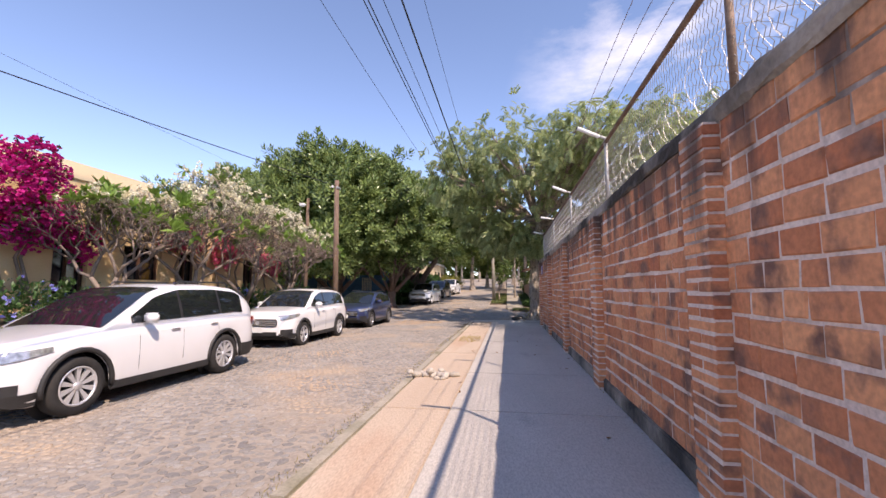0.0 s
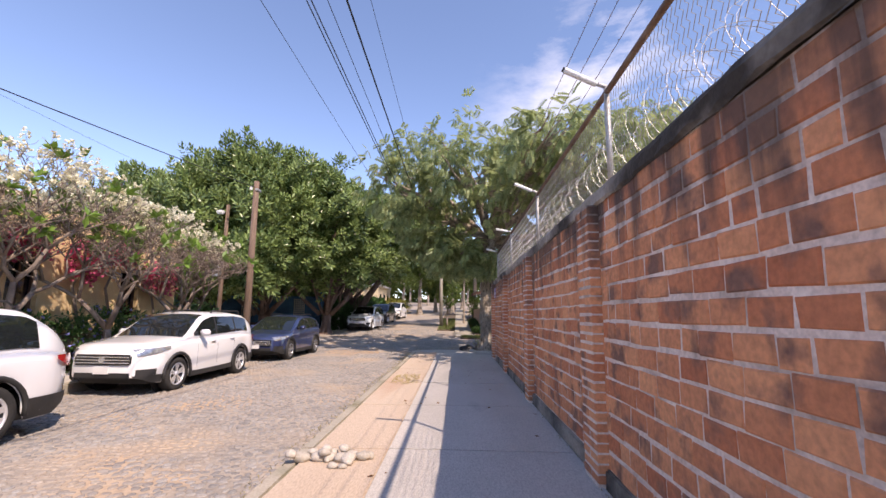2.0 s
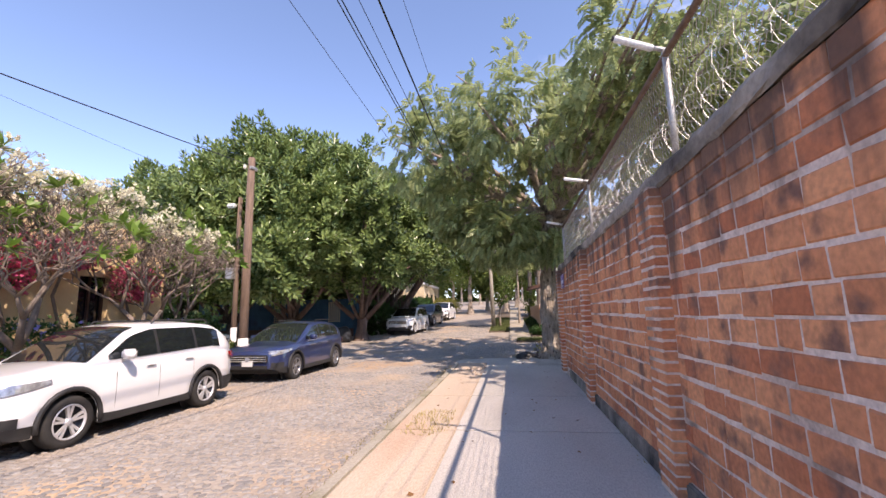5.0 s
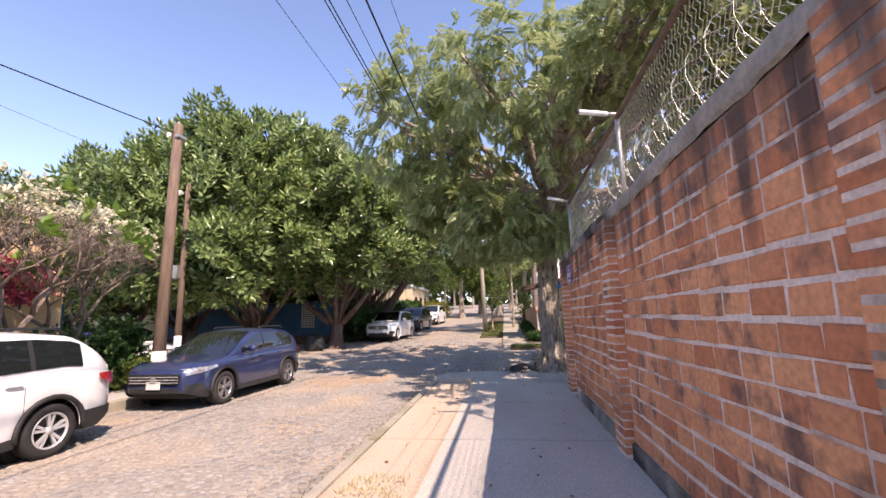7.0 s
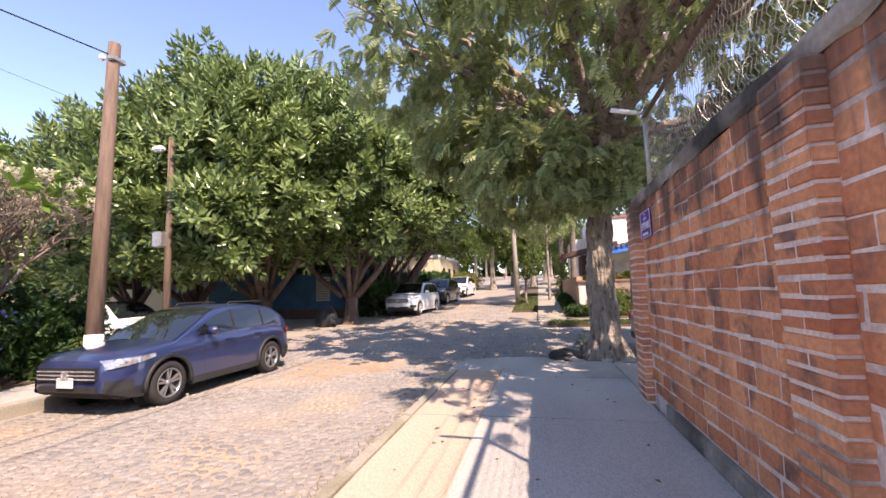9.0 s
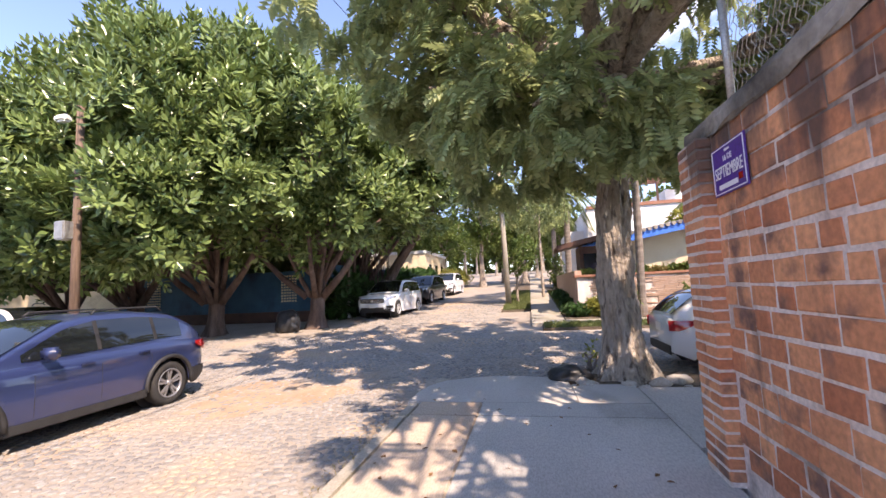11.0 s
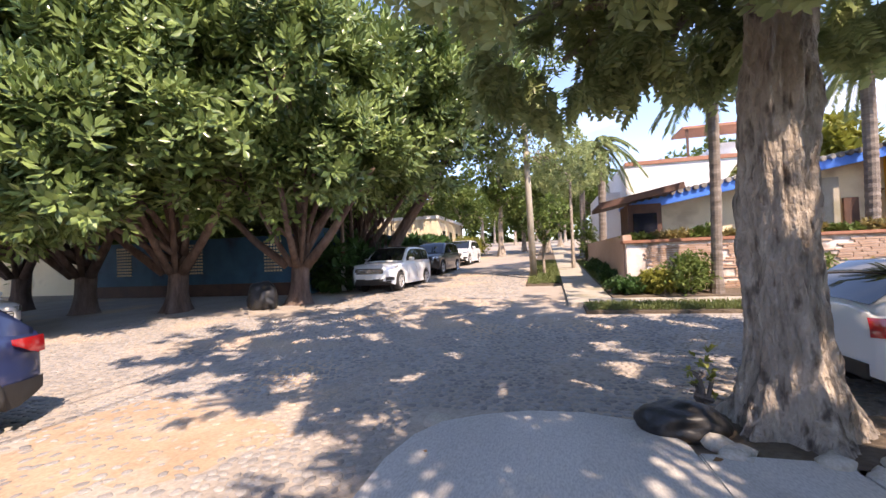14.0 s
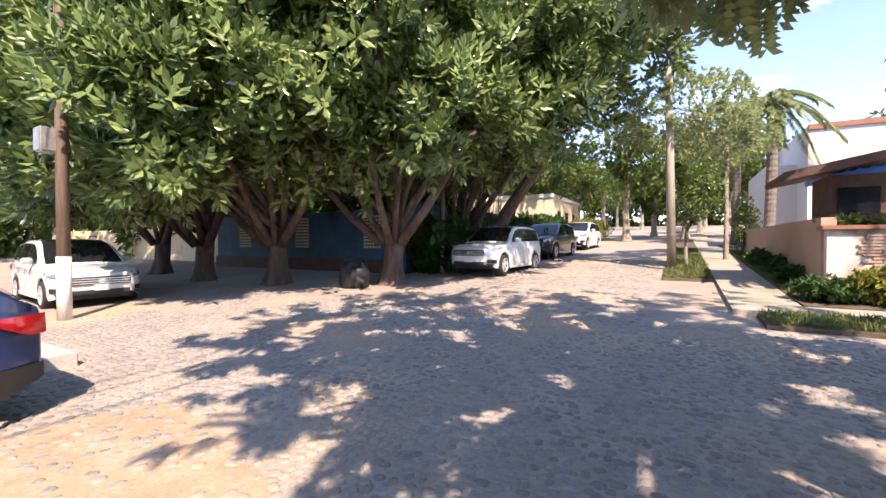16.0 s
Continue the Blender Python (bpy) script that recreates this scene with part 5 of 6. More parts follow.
for i, (x, y, rx, rz, m) in enumerate([(2.4, 30.4, 0.5, 0.45, M_YELLOWLEAF), (3.2, 30.5, 0.8, 0.75, M_FARLEAF), (5.7, 30.5, 0.75, 0.7, M_FARLEAF), (6.8, 30.4, 0.7, 0.5, M_YELLOWLEAF), (8.2, 30.5, 0.8, 0.6, M_FARLEAF),
                                      (1.5, 33.0, 0.4, 0.3, M_HEDGE), (1.5, 35.0, 0.4, 0.35, M_HEDGE), (1.5, 37.4, 0.4, 0.35, M_HEDGE), (1.3, 30.6, 0.5, 0.3, M_HEDGE), (1.6, 43.5, 0.8, 1.7, M_FARLEAF), (10, 30.5, 0.9, 0.7, M_FARLEAF)]):
    build_bush(x, y, gz(y) + 0.1, rx, rx, rz, m, "garden bush with light green leaves before the brick planter", 100 + i)
for i, (x, y, rx, rz) in enumerate([(-8.2, 56, 1.7, 1.3), (-8.0, 60, 1.6, 1.2)]):
    build_bush(x, y, gz(y), rx, rx, rz, M_YELLOWLEAF, "clipped yellow-green bush on the far kerb", 120 + i, 1500, 0.16)
build_bush(-8.6, 18.6, 0.05, 0.6, 0.9, 0.5, M_FARLEAF, "loose green shrub at the foot of the utility pole", 130, 900)
for i, (x, y, r, rz) in enumerate(((-10.0, 19.3, 0.9, 1.2), (-11.6, 19.4, 1.0, 1.3), (-13.4, 19.5, 1.0, 1.2), (-9.4, 18.4, 0.6, 0.9))):
    build_bush(x, y, 0.04, r, r * 0.7, rz, M_HEDGE, "dark leafy shrub beside the house corner", 140 + i, 1100, 0.16)
build_bush(1.0, 22.9, -0.1, 0.2, 0.2, 0.4, M_YELLOWLEAF, "weedy shoots growing at the foot of the tree", 131, 22, 0.09)


def build_palm(x, y, z, h, r, seed, fl=2.2, fronds=22, leaflet=0.5):
    rng = np.random.default_rng(seed)
    palm = empty("palm_tree", None, "tall slender palm with ringed grey trunk and arching fronds", "palm", "garden palms")
    vs, fs = [], []
    n, m = 12, int(h / 0.12)
    for i in range(m + 1):
        zz = h * i / m
        rr = r * (1.45 - 0.45 * min(1, zz / 0.8)) * (1.0 + (0.05 if i % 2 else -0.03))
        vs += [(x + 0.12 * math.sin(zz * 0.3) + rr * math.cos(6.283 * k / n), y + rr * math.sin(6.283 * k / n), z + zz) for k in range(n)]
    fs = [(i * n + k, i * n + (k + 1) % n, (i + 1) * n + (k + 1) % n, (i + 1) * n + k) for i in range(m) for k in range(n)]
    raw("trunk", vs, fs, M_PALMBARK, palm)
    top = Vector((x + 0.12 * math.sin(h * 0.3), y, z + h))
    for k in range(fronds):
        a = 2.4 * k
        el = 1.25 - 1.5 * (k / fronds)
        pts, L = [], []
        for i in range(11):
            w = i / 10
            rad = fl * w * math.cos(el * (1 - 0.3 * w))
            pts.append(top + Vector((math.cos(a) * rad, math.sin(a) * rad, fl * (math.sin(el) * w - 0.95 * w * w))))
        v, f = tube(pts, [0.025 * (1 - 0.8 * i / 10) for i in range(11)], 4)
        P, D = [], []
        for i in range(60):
            w = 0.12 + 0.88 * i / 60
            j = min(9, int(w * 10))
            p = pts[j].lerp(pts[j + 1], w * 10 - j)
            d = (pts[j + 1] - pts[j]).normalized()
            s = d.cross(Vector((0, 0, 1))).normalized()
            for sg in (-1, 1):
                P.append(p)
                D.append(s * sg + d * 0.6 + Vector((0, 0, -0.45)))
        lv, lf = spray(np.array(P), np.array(D), leaflet * rng.uniform(0.8, 1.1, len(P)), rng, (LEAF * np.array((0.22, 1, 1)), LEAF_F))
        fr = raw("frond", v, f, M_PALM, palm)
        big("leaf_fringe", lv, lf, M_PALM, fr)
    return palm


build_palm(3.75, 30.4, gz(30.4), 5.9, 0.13, 1, 1.5, 13, 0.34)
build_palm(2.4, 42.5, gz(42.5), 6.5, 0.2, 2, 2.3, 18, 0.45)
build_palm(8.75, 33.0, gz(33), 6.6, 0.17, 3, 1.7, 15, 0.38)
build_palm(9.6, 39.5, gz(38), 4.8, 0.16, 4, 2.6)
build_palm(2.1, 52.0, gz(52), 6.9, 0.2, 5, 2.6)


# ---- corner house beyond the crossing ----
def build_corner_house():
    h = empty("house", label="cream garden house with blue eaves and a brick planter wall", category="house")
    g = gz(31.5)
    pl = box_part("planter_wall", 1.75, 9.6, 31.4, 31.6, g - 0.3, 1.72, M_MORTAR, h)
    rng = random.Random(4)
    V, F = [], []
    z = g + 0.1
    while z < 1.66:
        x = 1.8 + rng.uniform(0, 0.2)
        while x < 9.5:
            ln = rng.uniform(0.3, 0.55)
            if not (x < 2.2 or 3.9 < x < 4.15 or 6.5 < x < 6.9):
                bm = box_bm((min(ln, 9.55 - x) - 0.015, 0.05, 0.05), (x + ln / 2, 31.39 + rng.uniform(-0.006, 0.006), z), 0.006)
                bm.verts.index_update()
                o = len(V)
                V += [tuple(v.co) for v in bm.verts]
                F += [tuple(v.index + o for v in f.verts) for f in bm.faces]
                bm.free()
            x += ln
        z += 0.066
    tagged(raw("planter_bricks", V, F, M_PALEBRICK, h), kind="stuff")
    box_part("planter_coping", 1.65, 9.65, 31.3, 31.75, 1.72, 1.82, M_TILE, h, bevel=0.02)
    box_part("planter_soil", 1.8, 9.6, 31.6, 33.0, g, 1.74, M_SOIL, h)
    box_part("side_wall", 1.7, 1.95, 31.6, 44.0, g - 0.2, 2.0, M_PALEBRICK, h)
    box_part("gate_pier", 9.6, 10.3, 31.35, 31.9, g - 0.2, 1.9, M_CREAM, h)
    # house front
    bm = bmesh.new()
    x0, x1, y0, y1 = 3.1, 11.4, 34.2, 34.45
    pts = [(x0, g), (x1, g), (x1, 4.5), (x0, 3.05)]
    a = [bm.verts.new((x, y0, z)) for x, z in pts]
    b = [bm.verts.new((x, y1, z)) for x, z in pts]
    bm.faces.new(a)
    bm.faces.new(b[::-1])
    for i in range(4):
        bm.faces.new((a[(i + 1) % 4], a[i], b[i], b[(i + 1) % 4]))
    part("front_wall", bm, M_CREAM, h)
    box_part("side_front", 9.9, 10.75, 33.0, 34.19, g, 4.3, M_ORANGE, h)
    box_part("wing_wall", 11.41, 18.0, 34.3, 34.55, g, 3.35, M_CREAM, h)
    box_part("wing_eave", 10.76, 18.0, 33.5, 34.9, 3.36, 3.62, M_BLUE, h)
    box_part("door", 8.75, 9.15, 34.1, 34.19, 1.0, 2.95, M_BROWN, h)
    box_part("stone_pier", 7.6, 8.5, 33.85, 34.19, g, 3.6, M_KERB, h)
    # sloping blue eave and tiles
    sl = (4.45 - 3.0) / (10.9 - 2.4)
    ang = math.atan(sl)
    ln = math.hypot(8.6, 8.6 * sl)
    e = part("eave_board", box_bm((ln, 0.1, 0.3), (ln / 2, 0, 0), 0.01), M_BLUE, h)
    e.matrix_basis = Matrix.Translation((2.35, 33.45, 3.0)) @ Matrix.Rotation(-ang, 4, "Y")
    rf = part("roof_slab", box_bm((ln, 2.6, 0.12), (ln / 2, 1.32, 0.16)), M_BLUE, h)
    rf.matrix_basis = e.matrix_basis.copy()
    k = 0
    while k * 0.24 < ln - 0.2:
        v, f = tube([(0, -0.14, 0.19), (0, 2.6, 0.23)], [0.085, 0.075], 8)
        t = raw("roof_tile", [(p[0] + k * 0.24 + 0.1, p[1], p[2]) for p in v], f, M_COPING, h)
        t.matrix_basis = e.matrix_basis.copy()
        k += 1
    # wall lantern
    ln_ = part("wall_lantern", box_bm((0.16, 0.16, 0.3), (9.6, 34.05, 2.95), 0.03), M_BROWN, h)
    part("lantern_cap", box_bm((0.26, 0.26, 0.06), (9.6, 34.05, 3.14), 0.02), M_BROWN, ln_)
    # white villa behind
    v = empty("villa", label="white flat-roofed villa with a covered roof terrace", category="house")
    box_part("wall", 4.0, 16.0, 44.0, 52.0, gz(44) - 0.3, 6.6, M_WHITE, v)
    box_part("wall", 2.8, 4.0, 46.0, 52.0, gz(46) - 0.3, 5.2, M_WHITE, v)
    box_part("terrace_wall", 9.6, 12.5, 46.0, 50.0, 6.6, 7.7, M_WHITE, v)
    box_part("terrace_roof", 7.2, 11.0, 44.3, 46.6, 8.3, 8.44, M_TILE, v)
    for x in (7.4, 8.6):
        box_part("terrace_post", x, x + 0.12, 44.4, 44.52, 6.6, 8.3, M_BROWN, v)
    box_part("cornice", 4.0, 16.05, 43.9, 44.0, 6.4, 6.62, M_TILE, v)
    return h


build_corner_house()


def build_booth():
    b = empty("guard_booth", label="dark brown wooden booth with an overhanging sloping roof", category="booth")
    g = gz(33)
    box_part("body", 2.05, 3.05, 32.6, 34.0, g, 3.0, M_BROWN, b)
    box_part("front_panel", 2.2, 2.9, 32.55, 32.6, 2.0, 2.7, M_WINGLASS, b)
    r = part("roof", box_bm((2.5, 2.4, 0.14), (0, 0, 0), 0.02), M_BROWN, b)
    r.matrix_basis = Matrix.Translation((2.35, 33.2, 3.22)) @ Matrix.Rotation(-0.2, 4, "Y")
    f = part("fascia", box_bm((2.5, 0.05, 0.2), (0, -1.22, -0.02), 0.01), M_BROWN, b)
    f.matrix_basis = r.matrix_basis.copy()


build_booth()


def build_garden_fence():
    fence = empty("garden_fence", label="dark metal bar fence beside the brick planter wall", category="fence")
    g = gz(31.6)
    for z in (g + 0.25, 1.55):
        box_part("rail", 10.3, 16.0, 31.58, 31.62, z, z + 0.05, M_PLASTIC, fence)
    for i in range(46):
        x = 10.36 + i * 0.122
        box_part("bar", x, x + 0.022, 31.59, 31.61, g + 0.02, 1.72, M_PLASTIC, fence)


build_garden_fence()
for i in range(9):
    build_bush(2.3 + i * 0.85, 32.0, 1.74, 0.5, 0.25, 0.16 + 0.05 * (i % 3), M_DRY if i % 2 else M_FARLEAF, "low dry planting along the top of the planter", 160 + i, 260, 0.16)


# verges and walk beyond
def strip(name, x0, x1, y0, y1, lift, material, label, cat, steps=10):
    bm = bmesh.new()
    rows = []
    for i in range(steps + 1):
        y = y0 + (y1 - y0) * i / steps
        rows.append([bm.verts.new((x0, y, gz(y) - 0.3)), bm.verts.new((x0, y, gz(y) + lift)), bm.verts.new((x1, y, gz(y) + lift)), bm.verts.new((x1, y, gz(y) - 0.3))])
    for a, b in zip(rows, rows[1:]):
        for k in range(3):
            bm.faces.new((a[k], a[k + 1], b[k + 1], b[k]))
    bm.faces.new(rows[0][::-1])
    bm.faces.new(rows[-1])
    bmesh.ops.recalc_face_normals(bm, faces=bm.faces)
    return tagged(part(name, bm, material), label, cat, kind="structure")


# kerb concrete on the climbing walk: its darker tone paints in tree shade
strip("pavement_far", -0.05, 1.1, 29.3, 90, 0.09, M_KERB, "concrete walk climbing beside the verge", "pavement", 40)
strip("pavement_cross", 1.11, 22, 29.2, 30.0, 0.09, M_KERB, "concrete walk along the cross street", "pavement", 4)
strip("verge_cross", 0.3, 22, 28.2, 29.19, 0.07, M_SOIL, "soil of a grass strip along the cross street", "verge", 6)
strip("verge_street", -1.35, -0.06, 33.6, 90, 0.07, M_SOIL, "soil of a grass verge beside the climbing street", "verge", 40)
strip("garden_bed", 1.11, 12, 30.01, 31.35, 0.12, M_SOIL, "dark garden bed soil before the planter wall", "garden bed", 4)
strip("bed_walk", 1.11, 1.69, 31.36, 50, 0.1, M_SOIL, "planted soil strip beside the cream wall", "garden bed", 20)


def grass(name, label, areas, n, ln, material, seed, lift=0.07):
    rng = np.random.default_rng(seed)
    P = []
    for x0, x1, y0, y1, w in areas:
        m = int(n * w)
        y = rng.uniform(y0, y1, m)
        P.append(np.stack([rng.uniform(x0, x1, m), y, np.array([gz(t) for t in y]) + lift], 1))
    P = np.concatenate(P)
    D = rng.normal(0, 0.5, P.shape) + np.array((0, 0, 1.0))
    v, f = spray(P, D, ln * rng.uniform(0.5, 1.2, len(P)), rng, (LEAF * np.array((0.35, 1, 1)), LEAF_F))
    return tagged(big(name, v, f, material), label, "grass", kind="stuff")


grass("grass", "short green grass on the verges", [(0.35, 12, 28.25, 29.15, 0.5), (-1.3, -0.1, 33.7, 46, 0.4), (1.15, 1.65, 31.5, 45, 0.2)], 26000, 0.14, M_GRASS, 1)
grass("dry_weeds", "dry weeds growing along the kerb", [(-1.88, -1.74, -1, 20, 0.6), (1.36, 1.42, 0, 18, 0.15)], 1500, 0.055, M_DRY, 2, 0.1)


grass("dry_grass", "flattened straw-coloured grass lying on the pavement", [(-1.45, -0.85, 12.3, 13.7, 1.0)], 420, 0.07, M_STRAW, 3, 0.115)


# ---- boundary walls on the other side ----
def build_blue_wall():
    w = empty("wall_blue", label="faded dark blue boundary wall with pierced panels under trees", category="wall", kind="structure")
    g = gz(32.5)
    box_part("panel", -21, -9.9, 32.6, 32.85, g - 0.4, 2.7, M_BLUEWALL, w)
    box_part("base", -21, -9.9, 32.5, 32.6, g - 0.4, g + 0.5, M_BROWN, w)
    for x in (-19.2, -15.4, -11.6):
        for r in range(10):
            for c in range(6):
                box_part("pierced_block", x + c * 0.14, x + c * 0.14 + 0.08, 32.56, 32.6, 1.25 + r * 0.13, 1.25 + r * 0.13 + 0.08, M_CREAM, w)
    box_part("wall", -45, -21.1, 34, 34.25, g - 0.4, 2.3, M_CREAM, w)
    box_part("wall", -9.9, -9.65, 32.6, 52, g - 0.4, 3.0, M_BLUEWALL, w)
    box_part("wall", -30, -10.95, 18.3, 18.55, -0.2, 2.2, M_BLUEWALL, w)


build_blue_wall()


def build_far_houses():
    h = empty("house", label="pale cream flat-roofed house far along the street", category="house")
    g = gz(52)
    box_part("wall", -14, -8.9, 50, 59, g - 0.5, g + 3.4, M_CREAM, h)
    box_part("cornice", -14.1, -8.8, 49.9, 59.1, g + 3.4, g + 3.65, M_WHITE, h)
    for y in (51.5, 54, 56.5):
        wn2 = box_part("window", -8.9, -8.86, y, y + 0.9, g + 1.2, g + 2.5, M_WINGLASS, h)
    h2 = empty("house", label="tall pale house behind the fig trees", category="house")
    box_part("wall", -20, -13, 38, 46, 0, 6.5, M_CREAM, h2)
    box_part("wall", -36, -24, 40, 48, 0, 5.5, M_CREAM, h2)


build_far_houses()


# ---- poles and cables ----
def build_pole(x, y, h, r, lean, label, material, white=1.0, name="utility_pole", z0=-0.15):
    p = empty(name, None, label, "utility pole")
    top = Vector((x + lean[0], y + lean[1], z0 + h))
    base = Vector((x, y, z0))
    v, f = tube([base, base.lerp(top, 0.5), top], [r, r * 0.88, r * 0.75], 12)
    raw("shaft", v, f, material, p, smooth=True)
    if white:
        v, f = tube([base, base.lerp(top, white / h)], [r + 0.006, r + 0.004], 12)
        raw("painted_base", v, f, M_WHITEWASH, p, "whitewashed foot", True)
    return p, top


pole_a, top_a = build_pole(-7.62, 17.95, 6.75, 0.14, (-0.2, 0.3), "brown wooden utility pole with whitewashed foot", M_POLE, 1.15)
part("bracket", box_bm((0.12, 0.3, 0.1), top_a + Vector((0.08, 0, -0.35)), 0.02), M_GALV, pole_a)
part("insulator", box_bm((0.1, 0.1, 0.14), top_a + Vector((-0.16, -0.1, -0.3)), 0.03), M_LAMPW, pole_a)
pole_b, top_b = build_pole(-11.9, 23.55, 7.2, 0.12, (0, 0), "dark weathered utility pole with whitewashed foot and meter box", M_POLE, 1.35)
part("meter_box", box_bm((0.34, 0.3, 0.5), (-12.05, 23.35, 3.55), 0.03), M_GALV, pole_b)
part("lamp_head", box_bm((0.4, 0.25, 0.2), (-12.1, 23.25, 6.6), 0.06), M_LAMPW, pole_b)
pole_c, top_c = build_pole(-1.14, 36.3, 7.4, 0.15, (-0.15, 0), "slim concrete street pole on the grass verge", M_KERB, 0, z0=gz(36.3) - 0.05)
build_pole(-8.55, 33.4, 3.2, 0.1, (0, 0), "slim dark post with whitewashed foot beside parked cars", M_POLE, 1.0, "post", gz(33))


def cable(pts, r, label, sag=0.25):
    P = []
    for a, b in zip(pts, pts[1:]):
        a, b = Vector(a), Vector(b)
        for i in range(12):
            w = i / 12
            q = a.lerp(b, w)
            q.z -= sag * 4 * w * (1 - w)
            P.append(q)
    P.append(Vector(pts[-1]))
    v, f = tube(P, r, 5)
    tagged(raw("overhead_cable", v, f, M_CABLE, smooth=True), label, "cable")


for x0, z0, r in ((-2.15, 7.0, 0.018), (-2.75, 7.0, 0.012), (-2.95, 7.25, 0.012), (-2.6, 7.3, 0.008), (-3.6, 7.0, 0.006), (-1.75, 7.0, 0.005)):
    cable([(x0 + 0.5, -14, z0), (x0 + 0.25, 20, z0 - 0.1), (-1.2, 36.3, 7.6)], r, "thin black overhead cable strung along the street")
cable([(-11.5, -12, 5.0), tuple(top_a + Vector((0, 0, -0.25)))], 0.013, "black overhead cable running to the wooden pole")
cable([(-13.5, -12, 8.6), tuple(top_b)], 0.005, "thin overhead wire above the ochre house")
cable([tuple(top_a + Vector((0, 0, -0.3))), (-9.5, 20.5, 6.4), tuple(top_b)], 0.01, "cable sagging between two utility poles")
cable([(-1.2, 36.3, 7.6), (-0.9, 70, 9.5)], 0.012, "overhead cable continuing up the street")


# ---- small things on the ground ----
def build_rock(x, y, z, s, seed, name="stone", label="pale river stone lying on the pavement", material=None, group="loose stones", flat=0.65):
    rng = random.Random(seed)
    bm = bmesh.new()
    bmesh.ops.create_icosphere(bm, subdivisions=2, radius=1)
    off = Vector((rng.uniform(0, 9), rng.uniform(0, 9), 0))
    sx, sy = rng.uniform(0.85, 1.3), rng.uniform(0.75, 1.0)
    for v in bm.verts:
        k = 1 + 0.32 * noise.noise(v.co * 1.3 + off)
        v.co = Vector((v.co.x * sx, v.co.y * sy, v.co.z * flat)) * k * s
    ob = part(name, bm, material or M_PEBBLE, smooth=True)
    ob.matrix_basis = pose(x, y, z + s * flat * 0.7, 0, 0, rng.uniform(0, 360))
    return tagged(ob, label, "stone", group)


rs = random.Random(17)
for i in range(20):
    build_rock(-1.26 + rs.gauss(0, 0.18), 7.35 + rs.gauss(0, 0.1), 0.002 + (0.06 if i > 15 else 0), rs.uniform(0.04, 0.085), i)
for i in range(16):
    a = rs.uniform(2.2, 6.3)
    build_rock(1.45 + 0.8 * math.cos(a) * rs.uniform(0.8, 1.3), 21.95 + 0.6 * math.sin(a) * rs.uniform(0.9, 1.3), -0.06, rs.uniform(0.05, 0.14), 50 + i, label="weathered stone beside the tree trunk", group="stones round the tree")
build_rock(-1.62, 21.95, -0.14, 0.2, 99, "broken_slab", "broken piece of pavement kerb at the crossing", M_KERB, flat=0.35)


def build_bag(x, y, z, sx, sy, sz, seed, label):
    bm = bmesh.new()
    bmesh.ops.create_icosphere(bm, subdivisions=4, radius=1)
    o = Vector((seed, 0, 0))
    for v in bm.verts:
        d = v.co.copy()
        k = 1 + 0.2 * noise.noise(d * 1.6 + o) + 0.09 * abs(noise.noise(d * 4.5 + o)) + 0.03 * noise.noise(d * 11 + o)
        v.co = Vector((d.x * sx * k, d.y * sy * k, max(-0.7, d.z) * sz * k))
    ob = part("rubbish_bag", bm, M_BAG, smooth=True)
    ob.location = (x, y, z + sz * 0.68)
    tagged(ob, label, "bag")


build_bag(-9.3, 29.4, gz(29.4), 0.5, 0.4, 0.5, 3, "full black rubbish bag leaning at the fig trunk")
build_bag(0.55, 22.0, -0.1, 0.34, 0.24, 0.17, 7, "crumpled flattened black bag beside the tree trunk")
bm = bmesh.new()
bmesh.ops.create_circle(bm, cap_ends=True, segments=22, radius=1.0)
for v in bm.verts:
    v.co = Vector((1.7 + v.co.x * (1.15 + 0.1 * math.sin(v.index * 2.3)), 22.0 + v.co.y * (0.62 + 0.08 * math.sin(v.index * 1.7)), -0.045))
tagged(part("tree_pit", bm, M_SOIL), "dry soil of the tree pit at the crossing", "soil", kind="structure")


def build_litter():
    rng = np.random.default_rng(6)
    n = 190
    P = np.stack([rng.uniform(-1.6, 1.3, n), rng.uniform(0, 21.5, n), np.full(n, 0.012)], 1)
    keep = rng.random(n) < np.clip((P[:, 1] - 2) / 24, 0.06, 1)
    P = P[keep]
    D = rng.normal(size=P.shape) * np.array((1, 1, 0.1))
    v, f = spray(P, D, rng.uniform(0.04, 0.09, len(P)), rng, (LEAF * np.array((1.4, 1, 1)), LEAF_F))
    tagged(big("fallen_leaves", v, f, M_DEAD), "scattered brown fallen leaves on the pavement", "leaves", kind="stuff")


build_litter()


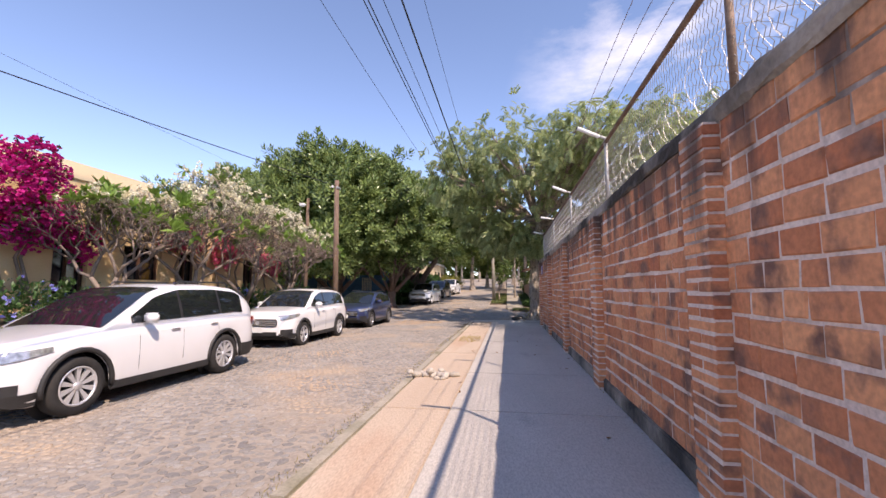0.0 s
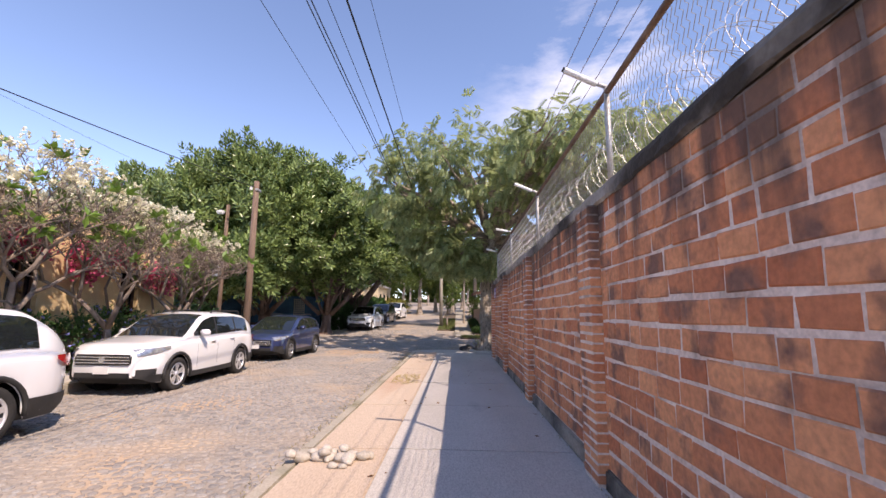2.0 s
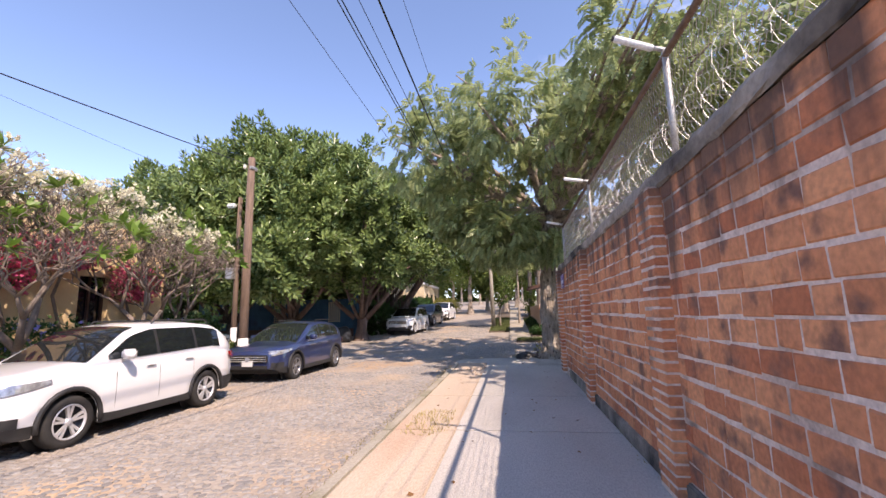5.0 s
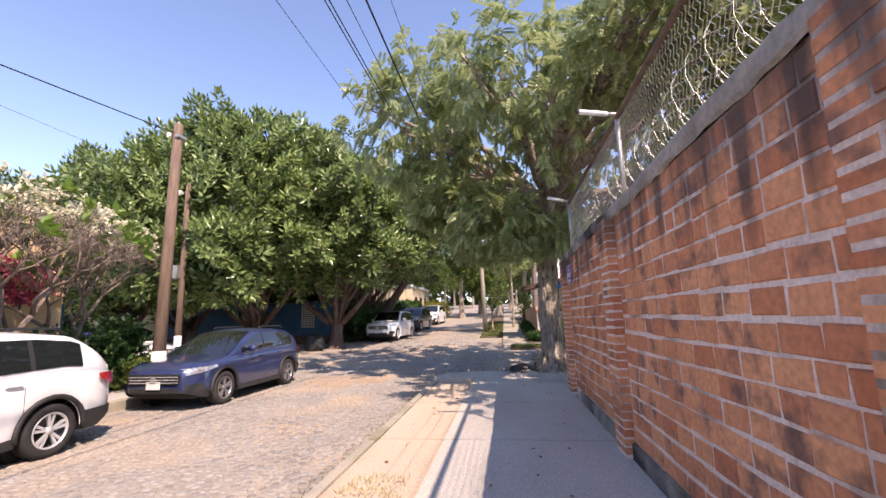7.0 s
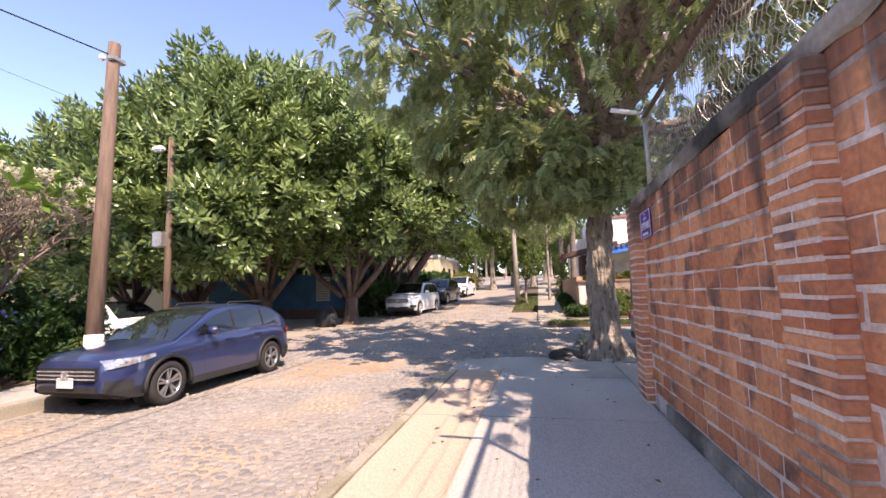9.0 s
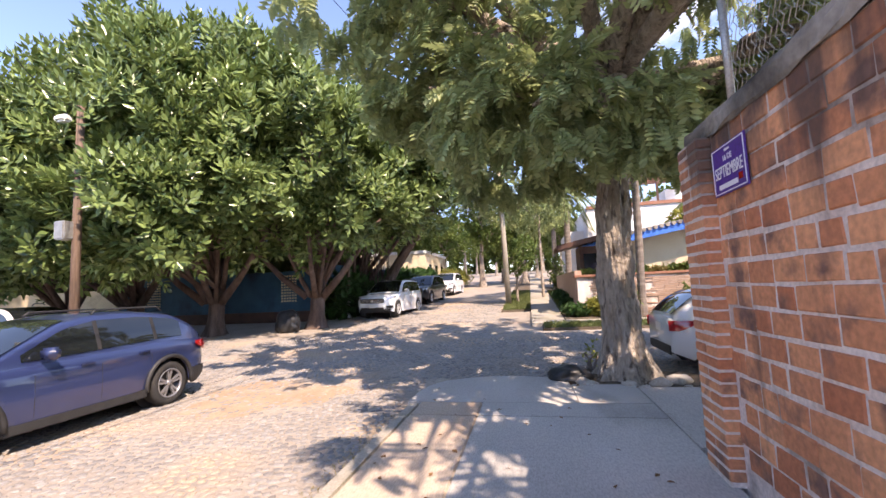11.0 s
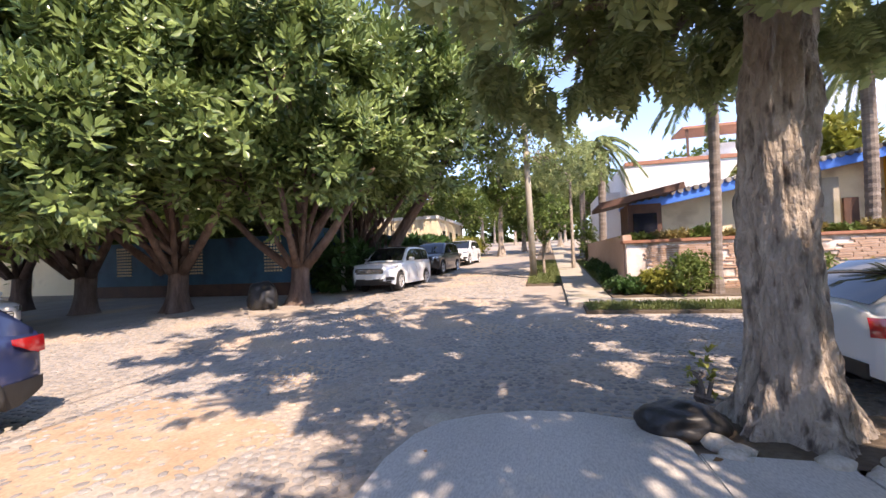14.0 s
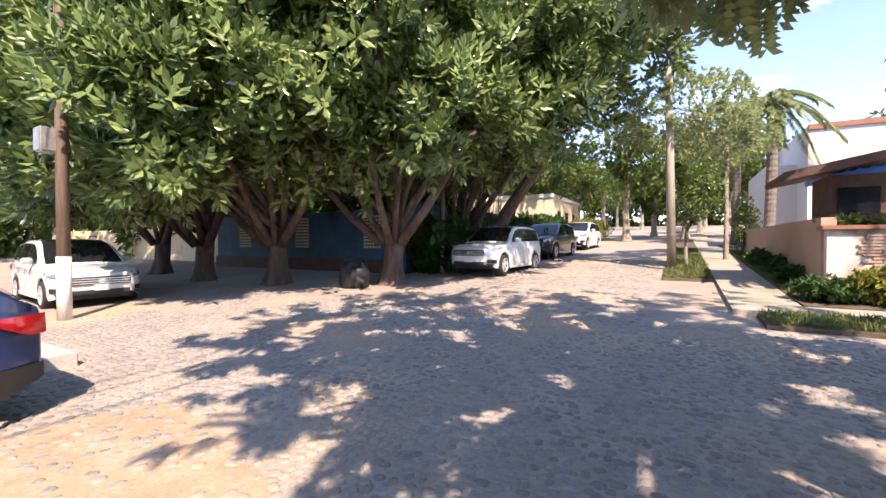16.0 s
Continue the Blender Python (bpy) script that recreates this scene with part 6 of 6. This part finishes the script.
# ---- cobbles ----
def cobble_field(x0, x1, y0, y1, step, seed, skip=None):
    rng = np.random.default_rng(seed)
    nx, ny = int((x1 - x0) / step), int((y1 - y0) / step)
    cx = (np.arange(nx) + 0.5) * step + x0
    cy = (np.arange(ny) + 0.5) * step + y0
    X, Y = np.meshgrid(cx, cy)
    X = X + (np.arange(ny) % 2)[:, None] * step * 0.5
    C = np.stack([X.ravel(), Y.ravel()], 1) + rng.uniform(-0.28, 0.28, (nx * ny, 2)) * step
    if skip is not None:
        C = C[~skip(C)]
    n = len(C)
    k = 7
    a = np.arange(k)[None] * 2 * np.pi / k + rng.uniform(0, 6.28, (n, 1))
    rad = step * 0.56 * rng.uniform(0.72, 1.08, (n, k)) * rng.uniform(0.65, 1.08, (n, 1))
    el = rng.uniform(0.75, 1.25, (n, 1))
    px, py = rad * np.cos(a) * el, rad * np.sin(a) / el
    gzv = np.array([ground_z(t) for t in C[:, 1]])
    h = rng.uniform(0.004, 0.016, n)
    tl = rng.normal(0, 0.04, (n, 2))

    def ring(s, hh):
        qx, qy = px * s, py * s
        return np.stack([C[:, :1] + qx, C[:, 1:] + qy, gzv[:, None] + hh + (tl[:, :1] * qx + tl[:, 1:] * qy)], 2)

    R0, R1, R2 = ring(1.0, -0.012), ring(0.9, (h * 0.65)[:, None]), ring(0.55, h[:, None])
    cen = np.stack([C[:, 0], C[:, 1], gzv + h * 1.08], 1)[:, None]
    V = np.concatenate([R0, R1, R2, cen], 1)
    i = np.arange(k)
    j = (i + 1) % k
    t = []
    for o in (0, k):
        t += [np.stack([i + o, j + o, j + o + k], 1), np.stack([i + o, j + o + k, i + o + k], 1)]
    t.append(np.stack([i + 2 * k, j + 2 * k, np.full(k, 3 * k)], 1))
    F = np.concatenate(t)
    return V, F


def build_sand(cx, cy, rx, ry, seed):
    rng = random.Random(seed)
    ph = [rng.uniform(0, 6.28) for _ in range(3)]
    vs = [(cx, cy, ground_z(cy) + 0.008)]
    n = 40
    for s in (0.6, 1.0):
        for k in range(n):
            a = 2 * math.pi * k / n
            q = s * (1 + 0.18 * math.sin(3 * a + ph[0]) + 0.1 * math.sin(7 * a + ph[1]) + 0.05 * math.sin(13 * a + ph[2]))
            y = cy + ry * q * math.sin(a)
            vs.append((cx + rx * q * math.cos(a), y, ground_z(y) + (0.006 if s < 1 else -0.006)))
    fs = [(0, 1 + k, 1 + (k + 1) % n) for k in range(n)] + [(1 + k, 1 + n + k, 1 + n + (k + 1) % n, 1 + (k + 1) % n) for k in range(n)]
    tagged(raw("sand_patch", vs, fs, M_SAND, smooth=True), "drift of orange sand over the cobbled street", "sand", kind="structure")


build_sand(-4.5, 21.1, 1.6, 1.4, 1)

road = empty("road", None, "worn cobbled street of small grey stones set in sand", "road", kind="structure")


def sandy(C):
    w = np.sin(C[:, 0] * 1.1 + 0.6 * np.sin(C[:, 1] * 0.5)) + np.sin(C[:, 1] * 0.45 + 1.3)
    patch1 = ((C[:, 0] + 4.5) / 1.6) ** 2 + ((C[:, 1] - 21.1) / 1.4) ** 2 < 0.8
    near = (C[:, 0] > -3.7) & (C[:, 0] < -2.0) & (C[:, 1] > 2.6) & (C[:, 1] < 5.4)
    patch1 = patch1 & (np.sin(C[:, 0] * 37.1 + C[:, 1] * 53.7) > -0.1)
    return patch1 | near


for x0, x1, y0, y1, st, sd in ((-7.7, -1.86, -1, 20.4, 0.108, 1), (-12, 6.0, 22.4, 28.1, 0.104, 2), (-7.7, -1.9, 20.4, 22.4, 0.108, 3), (-7.5, -1.5, 28.1, 40, 0.2, 4)):
    V, F = cobble_field(x0, x1, y0, y1, st, sd, sandy)
    fl = (F[None] + (np.arange(len(V)) * V.shape[1])[:, None, None]).reshape(-1, 3)
    tagged(big("cobbles", V.reshape(-1, 3), fl, M_STONE, road), kind="stuff")
V, F = cobble_field(-3.65, -2.05, 2.65, 5.35, 0.13, 5)
for q in V[:290]:
    c = q[-1]
    ob = raw("cobble", q - c, F, M_STONE, road)
    ob.location = c
